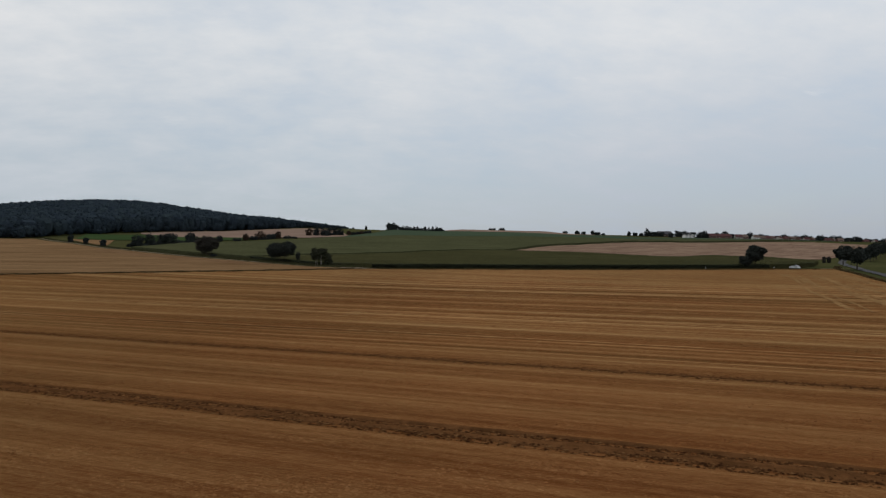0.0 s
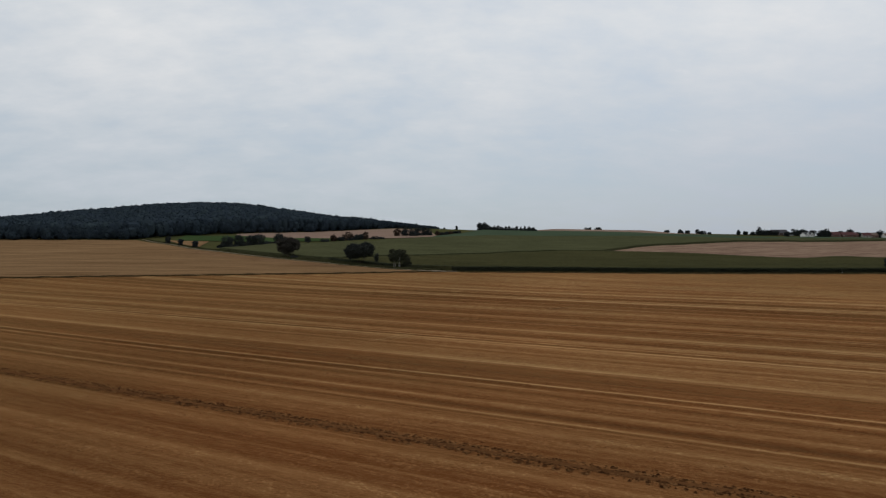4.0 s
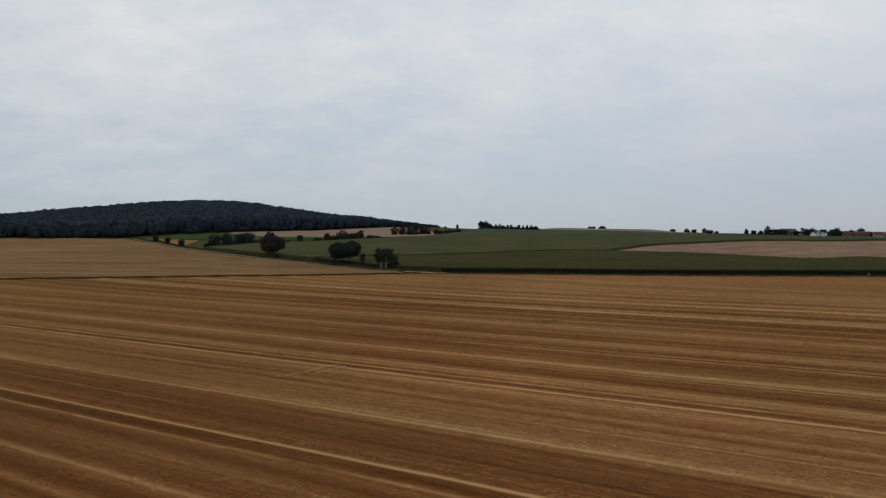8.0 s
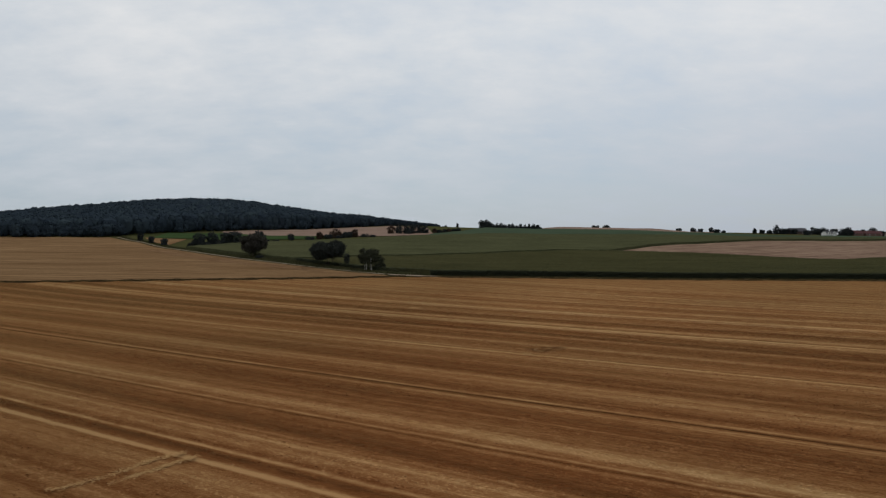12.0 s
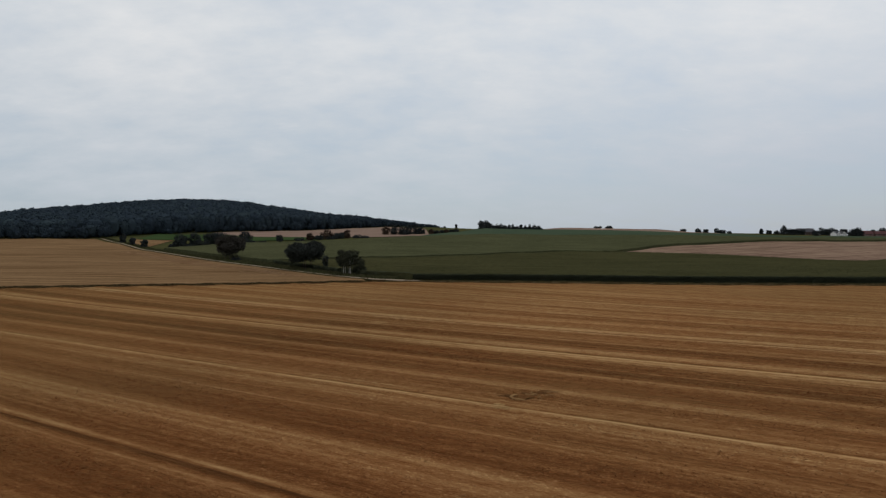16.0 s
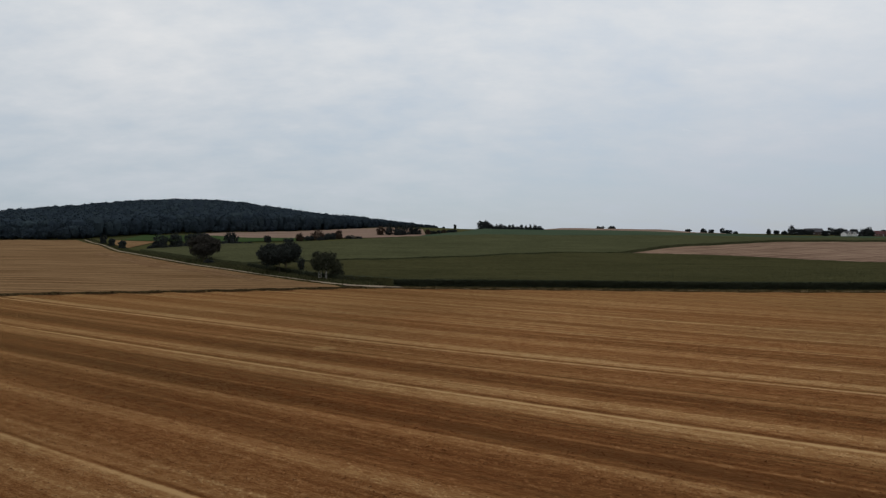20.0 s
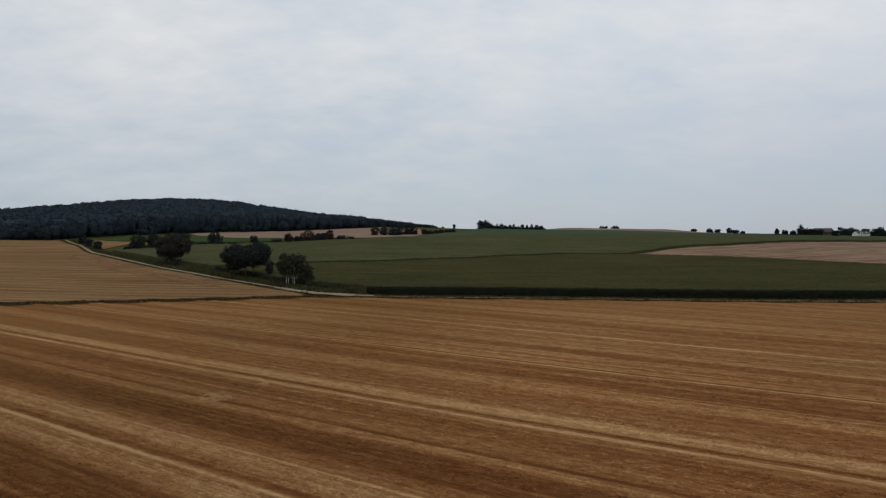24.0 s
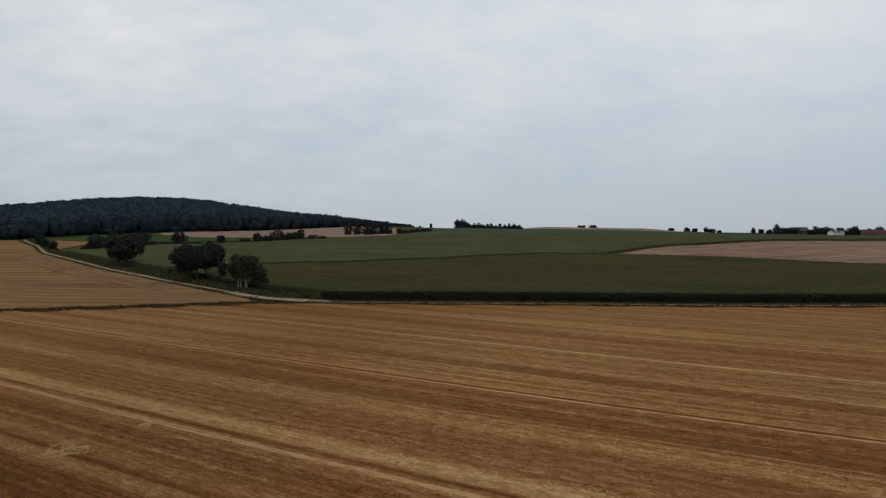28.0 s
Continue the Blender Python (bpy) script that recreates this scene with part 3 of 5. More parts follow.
headland(WEST_EDGE, [2.5 + (k * 3.7) % 14.5 for k in range(44)], (-0.78, -0.62), HEADLAND_WEST, (0.3, 0.9), 0.31, "pale straw swath beside the farm track", 43, (4, 10))


def blade_cloud(xyz, height, width, lean, rng, yaw=None):
    """Upright pointed blades: one thin quad each, rooted at xyz."""
    n = len(xyz)
    a = rng.rand(n) * 2 * math.pi if yaw is None else yaw
    side = np.stack([np.cos(a), np.sin(a), np.zeros(n)], -1) * (width * (0.6 + 0.8 * rng.rand(n)))[:, None] / 2
    h = height * (0.5 + 0.9 * rng.rand(n))
    tip = np.stack([rng.randn(n) * lean, rng.randn(n) * lean, np.ones(n)], -1) * np.asarray(h).reshape(-1, 1)
    v = np.stack([xyz - side, xyz + side, xyz + side * 0.7 + tip, xyz - side * 0.5 + tip * 0.86], 1)
    return v.reshape(-1, 3), np.arange(n * 4).reshape(-1, 4)


def stuff(name, me, label, category):
    return tagged(new(name, me), label, category, kind="stuff")


def stubble_stalks():
    rng = np.random.RandomState(3)
    n = 500000
    along, off = rng.rand(n), rng.rand(n)
    y = -18 + along * 228
    mid = -31 + (y + 22) * 0.22
    reach = 62
    x = mid + (off - 0.5) * 2 * reach * (0.45 + 0.55 * rng.rand(n))
    q = x * ACROSS[0] + y * ACROSS[1]
    p = x * ALONG[0] + y * ALONG[1]
    r = row_of(p, q)
    band = np.cos((r + 1.6) / 6.72 * 2 * math.pi)
    clump = np.sin(p * 0.37 + q * 1.9) + np.sin(p * 0.11 - q * 0.8) + band
    keep = rng.rand(n) < (0.6 + 0.2 * clump) * np.clip((214 - y) / 60, 0, 1)
    for t, w in ((-5.3, 1.2), (14.7, 0.7)):
        keep &= np.abs(r - t) > w
    for mid, half, gain in LINES:
        keep &= np.abs(r + 0.1 * np.sin(p / 17) - mid) > (half + 0.08 if half < 0.3 else 0.0)
    keep &= np.abs(r - 128.1) > 0.3
    x, y, q = x[keep], y[keep], q[keep]
    p = x * ALONG[0] + y * ALONG[1]
    z = ground_z(x, y) + 0.16 + row_relief(row_of(p, q)) - 0.01
    n = len(p)
    a = rng.rand(n, 1) * 6.3 + np.array([[0, 2.1, 4.2]]) + 0.5 * rng.rand(n, 3)
    wide = (0.06 + 0.08 * rng.rand(n, 1)) * (0.7 + 0.6 * rng.rand(n, 3))
    foot = np.stack([p[:, None] + np.cos(a) * wide * 1.2, q[:, None] + np.sin(a) * wide, np.repeat(z[:, None], 3, 1)], -1)
    tip = np.stack([p + rng.randn(n) * 0.05, q + rng.randn(n) * 0.05, z + (0.025 + 0.045 * rng.rand(n)) * np.interp(q, [10, 90], [0.55, 1.0])], -1)
    v = np.concatenate([foot, tip[:, None]], 1).reshape(-1, 3)
    f = (np.array([(0, 1, 3), (1, 2, 3), (2, 0, 3)])[None] + (np.arange(n) * 4)[:, None, None]).reshape(-1, 3)
    ob = stuff("stubble_stalks", mesh_of("stubble_stalks", v, f, STALKS), "short cut straw stalks standing over the harvested field", "stubble")
    ob.matrix_basis = pose(0, 0, 0, 0, 0, -32.3)


stubble_stalks()


def clods():
    """Torn lumps of earth along the two churned ruts."""
    rng = np.random.RandomState(5)
    v, f = [], []
    shape = np.array([(1, 1, 0), (-1, 1, 0), (-1, -1, 0), (1, -1, 0), (0.2, 0.1, 0.6)], float)
    tri = np.array([(0, 1, 4), (1, 2, 4), (2, 3, 4), (3, 0, 4)])
    for q, w, n in ((-5.3, 1.25, 26000), (14.7, 0.85, 14000)):
        p = rng.rand(n) * 190 - 90 - 20
        rr = q + np.clip(rng.randn(n) * 0.5, -0.85, 0.85) * w
        qq = row_place(p, rr)
        s = 0.025 + 0.065 * rng.rand(n) ** 2
        x, y = p * ALONG[0] + qq * ACROSS[0], p * ALONG[1] + qq * ACROSS[1]
        c = np.stack([x, y, ground_z(x, y) + 0.16 + row_relief(rr) + 0.03], -1)
        a = rng.rand(n) * 6.3
        jig = shape[None] * (0.6 + 0.8 * rng.rand(n, 5, 1)) * s[:, None, None]
        rot = np.stack([jig[..., 0] * np.cos(a)[:, None] - jig[..., 1] * np.sin(a)[:, None], jig[..., 0] * np.sin(a)[:, None] + jig[..., 1] * np.cos(a)[:, None], jig[..., 2]], -1)
        base = sum(len(k) for k in v)
        v.append((rot + c[:, None]).reshape(-1, 3))
        f.append((tri[None] + (np.arange(n) * 5)[:, None, None]).reshape(-1, 3) + base)
    stuff("earth_clods", mesh_of("earth_clods", np.concatenate(v), np.concatenate(f), CLOD), "loose dark clods of earth in the churned ruts", "earth")


clods()


# ---- roads, tracks and verges ----
def border(x):
    """The far edge of the cut field, east of the track corner."""
    return 234.2 - 0.1 * (x + 20) + 0.1 * softplus(x - 45.0, 15)


ribbon("farm_track", TRACK, 1.4, 0.3, GRAVEL, "pale gravel farm track between the fields", "track", 2.0, 0.06)
ribbon("track_corner", [(-43, 260.5), (-37, 250.5), (-30, 242.2), (-18, 236.8)], 3.0, 0.31, GRAVEL, "pale gravel apron where the farm track meets the field path", "track", 1.0, 0.05)
ribbon("field_path", [(x, border(x) + 1.9) for x in range(-22, 166, 4)] + [(176, 233.5), (184, 231)], 2.0, 0.22, PATH_EARTH, "narrow pale track along the edge of the maize", "track", 2.0)
ribbon("road", [(20, -300), (30, -120), (39, -20), (88, 70), (169, 197), (187, 228), (211, 263), (265, 332.5), (305, 378), (360, 430), (450, 500), (560, 570)], 3.9, 0.25, ASPHALT, "grey asphalt country road", "road", 3.0, 0.05)


def grass_band(name, pts, width, height, count, mat, label, seed, blade=0.09):
    rng = np.random.RandomState(seed)
    p = resample(pts, 400)
    k = rng.rand(count) * 398.99
    i = k.astype(int)
    w = (k - i)[:, None]
    c = p[i] * (1 - w) + p[i + 1] * w
    d = p[i + 1] - p[i]
    d /= np.linalg.norm(d, axis=1)[:, None]
    c = c + np.stack([d[:, 1], -d[:, 0]], -1) * (rng.randn(count) * width * 0.32)[:, None]
    tall = height * (0.6 + 0.2 * np.sin(k * 0.83) * np.sin(k * 0.211 + 1) + 0.3 * rng.rand(count))
    xyz = np.stack([c[:, 0], c[:, 1], ground_z(c[:, 0], c[:, 1]) + 0.12], -1)
    v, f = blade_cloud(xyz, np.maximum(tall, 0.1), blade * 4, 0.35, rng)
    return stuff(name, mesh_of(name, v, f, mat), label, "grass")


grass_band("road_verge_grass", [(192, 247), (186, 240), (178, 231), (163, 203), (154, 188), (135, 157), (105, 108), (75, 60)], 1.6, 0.4, 12000, DITCH_LEAF, "rough dark grass between the field and the road", 17, 0.1)
DITCH = [(-27, 236), (-60, 227), (-100, 217), (-150, 204.5), (-240, 182), (-420, 137)]
ribbon("ditch_bank", [(x, y + 0.9) for x, y in DITCH], 2.0, 0.16, DITCH_BANK, "low brownish grassy ditch bank between two stubble fields", "bank", 2.0, 0.22)
# flat strip whose dark colour draws the shadow below the bank
ribbon("ditch_bed", [(x, y - 1.1) for x, y in DITCH], 2.0, 0.19, DITCH_BED, "earth of a shallow ditch, coloured dark for its shadow line", "ditch", 1.5, 0.0)
grass_band("ditch_grass", [(x, y + 0.4) for x, y in DITCH], 1.5, 0.40, 42000, DITCH_LEAF, "dark rough grass growing along the ditch", 11, 0.08)
grass_band("verge_grass", [(x, border(x) + 0.4) for x in range(-26, 172, 6)], 1.0, 0.3, 9000, DITCH_LEAF, "low dark grass on the field border", 12, 0.07)
grass_band("verge_grass", [(x, border(x) + 4.0) for x in range(-22, 172, 6)], 1.6, 0.3, 12000, GRASS_LEAF, "dry pale grass in front of the maize", 13, 0.07)
grass_band("track_grass", [(x + 3.4, y + 2.4) for x, y in TRACK[1:]], 3.0, 0.7, 14000, BANK_LEAF, "rough grass beside the farm track", 14, 0.08)
grass_band("track_grass", [(-24, 244), (-39, 263), (-63, 295), (-92, 332), (-146, 404)], 5.0, 0.8, 24000, BANK_LEAF, "rough dark grass between the track and the maize", 16, 0.09)
grass_band("track_grass", [(x - 1.5, y - 1.1) for x, y in TRACK[1:]], 1.3, 0.35, 9000, GRASS_LEAF, "dry grass beside the farm track", 15, 0.07)


# ---- maize ----
def maize(name, pairs, nu, nv, height, mat, label, seed, rough=0.13):
    """A closed stand of maize: an uneven canopy with sides that reach the ground."""
    rng = np.random.RandomState(seed)
    v = patch_verts([p[0] for p in pairs], [p[1] for p in pairs], nu, nv, height)
    v[..., 2] += rough * (rng.rand(nv, nu) - 0.5) * 2 + 0.05 * np.sin(v[..., 0] * 0.7) * np.sin(v[..., 1] * 0.5)
    v[1:-1, 1:-1, :2] += (rng.rand(nv - 2, nu - 2, 2) - 0.5) * 0.5
    top = v.reshape(-1, 3)
    ring = np.concatenate([np.arange(nu), np.arange(2, nv + 1) * nu - 1, (nv - 1) * nu + np.arange(nu - 2, -1, -1), np.arange(nv - 2, 0, -1) * nu])
    low = top[ring].copy()
    low[:, 2] = ground_z(low[:, 0], low[:, 1]) - 0.3
    m, n = len(ring), len(top)
    side = np.stack([ring, n + np.arange(m), n + (np.arange(m) + 1) % m, np.roll(ring, -1)], -1)
    return stuff(name, mesh_of(name, np.concatenate([top, low]), np.concatenate([grid_faces(nv, nu), side]), mat, False), label, "maize")


def front(x):
    return (x, border(x) + 6.0)


MAIZE_A = [(front(-20), (-73, 311.5)), (front(8), (-25.5, 352)), (front(40), (49, 422)), (front(66), (85, 434)), (front(88), (110, 421)), (front(106), (132, 407)), (front(120), (150.5, 389)), (front(134), (169, 377)), (front(146), (183, 371)), ((161, 239), (212, 384)), ((173, 244.5), (243, 368)), ((182, 250), (244.4, 326))]
MAIZE_B = [((-80, 318), (-164, 418)), ((-55, 338), (-143, 474)), ((-29, 359), (-112, 482)), ((10, 393), (-72, 501)), ((47, 429), (-42, 563)), ((85, 440), (38, 660)), ((144, 523), (117, 668)), ((196, 558), (190, 690)), ((253, 617), (250, 705)), ((297, 631), (300, 705)), ((370, 659), (370, 720)), ((410, 671), (430, 725)), ((470, 694), (520, 724))]
MAIZE_C = [((-41, 567), (-2, 700)), ((38, 664), (36, 870)), ((117, 672), (150, 895)), ((190, 694), (250, 900)), ((250, 709), (330, 870)), ((300, 709), (390, 800)), ((370, 724), (440, 800)), ((430, 729), (540, 810)), ((520, 724), (700, 870))]
maize("maize_field", MAIZE_A, 260, 130, 1.9, CORN_TOP, "dense dark green maize crop with brownish tassels", 21)
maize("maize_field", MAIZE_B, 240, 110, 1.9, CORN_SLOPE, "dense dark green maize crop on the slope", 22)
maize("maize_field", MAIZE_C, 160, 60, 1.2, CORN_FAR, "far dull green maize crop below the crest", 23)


def maize_leaves(name, xyz, size, mat, label, seed):
    """Arching leaf blades and tassels that break up the maize canopy."""
    rng = np.random.RandomState(seed)
    n = len(xyz)
    a = rng.rand(n) * 2 * math.pi
    out = np.stack([np.cos(a), np.sin(a), np.zeros(n)], -1)
    side = np.stack([-np.sin(a), np.cos(a), np.zeros(n)], -1) * 0.09
    s = (size * (0.6 + 0.8 * rng.rand(n)))[:, None]
    up = np.array([0, 0, 1.0])[None]
    lift = (0.15 + 0.4 * rng.rand(n))[:, None]
    bend, tip = xyz + out * s * 0.5 + up * s * lift * 0.7, xyz + out * s + up * s * (lift * 0.7 - 0.35)
    v = np.stack([xyz - side * s, xyz + side * s, bend + side * s * 1.1, bend - side * s * 1.1, tip - side * s * 0.1, tip + side * s * 0.1], 1).reshape(-1, 3)
    i = (np.arange(n) * 6)[:, None]
    f = np.concatenate([i + np.array([[0, 1, 2, 3]]), i + np.array([[3, 2, 5, 4]])])
    return stuff(name, mesh_of(name, v, f, mat), label, "maize")


def maize_points(pairs, count, top, share, seed):
    """Random places on the canopy, the nearer part of it more densely."""
    rng = np.random.RandomState(seed)
    near, far = np.array([p[0] for p in pairs], float), np.array([p[1] for p in pairs], float)
    k, w = rng.rand(count) * (len(pairs) - 1), rng.rand(count) ** share
    a = np.stack([np.interp(k, range(len(near)), near[:, i]) for i in (0, 1)], -1)
    b = np.stack([np.interp(k, range(len(far)), far[:, i]) for i in (0, 1)], -1)
    xy = a * (1 - w[:, None]) + b * w[:, None]
    return np.stack([xy[:, 0], xy[:, 1], ground_z(xy[:, 0], xy[:, 1]) + top + 0.12 * rng.randn(count) - 0.15], -1)


maize_leaves("maize_leaves", maize_points(MAIZE_A, 75000, 1.95, 1.6, 31), 0.42, CORN_LEAF, "arching maize leaves over the crop", 32)
maize_leaves("maize_leaves", maize_points(MAIZE_B, 32000, 1.9, 1.2, 33), 0.42, CORN_LEAF, "arching maize leaves over the crop on the slope", 34)


def maize_face():
    rng = np.random.RandomState(35)
    n = 60000
    x = -20 + rng.rand(n) * 168
    y = border(x) + 6.0 - rng.rand(n) * 0.7
    return np.stack([x, y, ground_z(x, y) + 1.9 * rng.rand(n) ** 0.75], -1)


def maize_flank():
    rng = np.random.RandomState(37)
    n = 12000
    k = rng.rand(n)
    x, y = -20.3 - 56 * k - rng.rand(n) * 0.6, 242.8 + 70 * k
    return np.stack([x, y, ground_z(x, y) + 1.9 * rng.rand(n) ** 0.75], -1)


maize_leaves("maize_leaves", maize_flank(), 0.7, CORN_EDGE, "maize stalks and leaves along the track side of the crop", 38)
maize_leaves("maize_leaves", maize_face(), 0.45, CORN_EDGE, "maize stalks and leaves at the crop's edge", 36)


# ---- trees ----
def tube_mesh(paths, mat, sides=7):
    """Tapered limbs: each path is a list of (x, y, z, radius)."""
    v, f = [], []
    for path in paths:
        base = len(v)
        for j, (x, y, z, r) in enumerate(path):
            a = Vector(path[min(j + 1, len(path) - 1)][:3]) - Vector(path[max(j - 1, 0)][:3])
            q = a.to_track_quat("Z", "X")
            for i in range(sides):
                w = 2 * math.pi * i / sides
                v.append(Vector((x, y, z)) + q @ Vector((math.cos(w) * r, math.sin(w) * r, 0)))
        for j in range(len(path) - 1):
            for i in range(sides):
                k = base + j * sides
                f.append((k + i, k + (i + 1) % sides, k + sides + (i + 1) % sides, k + sides + i))
    return mesh_of("trunk", np.array([tuple(p) for p in v]), np.array(f), mat, True)


def leaf_mesh(points, outward, size, mat, rng, name="crown", lay=0.8):
    """Leaf clusters: one crooked four-cornered blade for each point, turned roughly outward."""
    n = len(points)
    nor = outward * lay + rng.randn(n, 3) * 0.75
    nor /= np.linalg.norm(nor, axis=1)[:, None] + 1e-9
    t = np.cross(nor, rng.randn(n, 3))
    t /= np.linalg.norm(t, axis=1)[:, None] + 1e-9
    b = np.cross(nor, t)
    s = (size * (0.5 + rng.rand(n)))[:, None]
    jig = lambda: (0.35 + 0.4 * rng.rand(n, 1)) * s
    v = np.stack([points + t * jig(), points + b * jig() + nor * s * 0.15, points - t * jig(), points - b * jig() - nor * s * 0.15], 1)
    return mesh_of(name, v.reshape(-1, 3), np.arange(n * 4).reshape(-1, 4), mat)


def crown_points(lobes, count, rng):
    """Points in the outer part of several overlapping lobes (x, y, z, rx, ry, rz), thinner in some directions."""
    size = np.array([l[3] * l[4] + l[3] * l[5] for l in lobes])
    share = (size / size.sum() * count).astype(int)
    pts, out = [], []
    for (cx, cy, cz, rx, ry, rz), n in zip(lobes, share):
        d = rng.randn(n, 3)
        d /= np.linalg.norm(d, axis=1)[:, None]
        lump = 1 + 0.16 * np.sin(d[:, 0] * 5 + cx) * np.sin(d[:, 1] * 6 + cy) + 0.13 * np.sin(d[:, 2] * 8 + d[:, 0] * 6 + cz)
        r = (0.62 + 0.42 * rng.rand(n) ** 0.6) * lump
        pts.append(np.array([cx, cy, cz]) + d * np.array([rx, ry, rz]) * r[:, None])
        out.append(d)
    return np.concatenate(pts), np.concatenate(out)


def tree(name, x, y, h, w, leaf_mat, label, seed, bare=0.2, count=1200, leaf=0.6, lobes=9, stems=1, bark=None, category="tree", group="", squash=1.0, fork=0.0, stout=1.0, core=0.37):
    """A broadleaf tree: tapered trunk or trunks with limbs, and a lobed crown of leaf clusters. bare: share of clear stem."""
    rng = np.random.RandomState(seed)
    ob = tagged(new(name), label, category, group)
    ob.matrix_basis = pose(x, y, float(ground_z(x, y)) - 0.05, 0, 0, rng.rand() * 360 if squash == 1.0 else 0)
    low, mid = h * bare, h * (0.5 + bare * 0.5)
    rz = (h - low) / 2
    made = [(0, 0, low + rz * 0.95, w * core, w * core * squash, rz * 0.9)]
    if bare < 0.11:
        made.append((0, 0, low + rz * 0.22, w * core * 1.15, w * core * 1.15 * squash, rz * 0.3))
        made.append((0, 0, low + rz * 0.42, w * core * 0.95, w * core * 0.95 * squash, rz * 0.5))
    for i in range(lobes):
        a, e = i * 2.4 + rng.rand(), rng.rand()
        d = w * (0.20 + 0.12 * rng.rand())
        r = w * (0.15 + 0.09 * rng.rand())
        z = low + rz * (0.45 + 1.15 * e)
        k = math.sqrt(max(0.15, 1 - ((z - low - rz) / rz) ** 2))
        made.append((math.cos(a) * d * k * 1.25, math.sin(a) * d * k * 1.25 * squash, z, r, r, r * 0.8))
    for s in range(stems):
        a = s * 2.1 + rng.rand()
        off = (w * 0.13 + fork) * (s > 0) if stems < 3 else w * 0.16
        bx, by = math.cos(a) * off, math.sin(a) * off * squash
        r = max(0.07, h * 0.026 * stout / math.sqrt(stems))
        lean = (rng.rand() - 0.5) * 0.5
        part("trunk", tube_mesh([[(bx, by, -0.1, r * 1.35), (bx, by, 0.4, r), (bx + lean * 0.4, by, low * 1.1 + 0.3, r * 0.85), (bx + lean, by + lean * 0.3, mid, r * 0.6), (bx * 0.6 + lean, by * 0.6, h * 0.86, r * 0.15)]], bark or BARK), ob)
        limbs = []
        for i in range(5):
            lx, ly, lz, lr = made[-1 - (i + s * 3) % lobes][:4]
            z0 = low * 0.9 + (mid - low) * 0.18 * i + 0.3
            limbs.append([(bx + lean * 0.4, by, z0, r * 0.45), (bx + (lx - bx) * 0.5, by + (ly - by) * 0.5, z0 + (lz - z0) * 0.62, r * 0.28), (lx, ly, lz, r * 0.08)])
        part("limbs", tube_mesh(limbs, bark or BARK, 5), ob)
    pts, out = crown_points(made, count, rng)
    part("crown", leaf_mesh(pts, out, leaf, leaf_mat, rng), ob)
    return ob


tree("oak_tree", -59.5, 289, 9.3, 12.8, OAK_LEAF, "broad dark oak with several stems beside the farm track", 1, 0.34, 26000, 0.34, 26, 4, squash=0.9, core=0.40)
tree("oak_tree", -51.6, 283.5, 6.2, 2.6, OAK_LEAF, "small ragged oak sapling beside the larger oak", 2, 0.3, 500, 0.36, 6)
tree("birch_tree", -43.0, 267.0, 8.6, 4.6, BIRCH_LEAF, "slender birch with a white trunk and thin drooping crown", 3, 0.26, 3800, 0.27, 15, 2, BIRCH_BARK, stout=0.62, group="birches at the track corner")
tree("birch_tree", -40.4, 264.6, 8.6, 5.0, BIRCH_LEAF, "slender birch with a white trunk and thin drooping crown", 4, 0.26, 4600, 0.27, 15, 2, BIRCH_BARK, stout=0.62, group="birches at the track corner")
tree("alder_bush", -37.4, 264.8, 6.4, 3.6, BIRCH_LEAF, "thin ragged shrub beside the birches", 5, 0.14, 1900, 0.28, 9, 2, category="bush")
tree("ash_tree", -103.5, 343, 11.6, 11.4, ASH_LEAF, "tall dark brownish tree with an open lobed crown beside the track", 6, 0.13, 15000, 0.37, 18, 2, core=0.4)
tree("hawthorn_bush", -98, 334, 1.6, 4.5, DARK_LEAF, "low dark bush at the foot of a tree", 7, 0.02, 900, 0.4, 6, 2, category="bush")
for x, y, h, w, s in ((-244.5, 535, 7.0, 5.0, 8), (-220, 498.5, 5.4, 4.2, 9), (-197, 466, 5.4, 4.4, 10)):
    tree("round_tree", x, y, h, w, DARK_LEAF, "small round dark tree along the farm track", s, 0.1, 1300, 0.5, 7, group="small trees along the track")
for x, y, h, w, s in ((-173.5, 463, 9.2, 9.0, 11), (-166.5, 468, 9.4, 8.6, 12), (-160, 474, 8.8, 8.6, 13), (-154.5, 474, 9.6, 9.6, 14)):
    tree("thicket_tree", x, y, h, w, DARK_LEAF, "dark dense tree in a small copse", s, 0.08, 1800, 0.55, 8, group="copse by the crop")
for x, y, h, w, s in ((-177, 461, 2.8, 6.0, 17), (-170, 462, 3.2, 8.0, 18), (-162, 467, 3.4, 9.0, 117), (-150, 474, 3.8, 9.0, 118), (-144, 480, 3.6, 8.0, 19), (-138, 486, 3.0, 8.0, 20), (-132, 494, 2.0, 7.0, 119)):
    tree("hedge_bush", x, y, h, w, DARK_LEAF, "low spreading dark hedge bush", s, 0.02, 900, 0.5, 7, 2, category="bush", group="hedge by the copse")
tree("round_tree", -147.8, 507, 9.6, 9.2, DARK_LEAF, "round dark tree at the end of the hedge", 21, 0.1, 1800, 0.55, 8)
tree("round_tree", -130.2, 530, 5.8, 5.4, DARK_LEAF, "small round dark tree before the green crop", 22, 0.1, 1000, 0.5, 7)
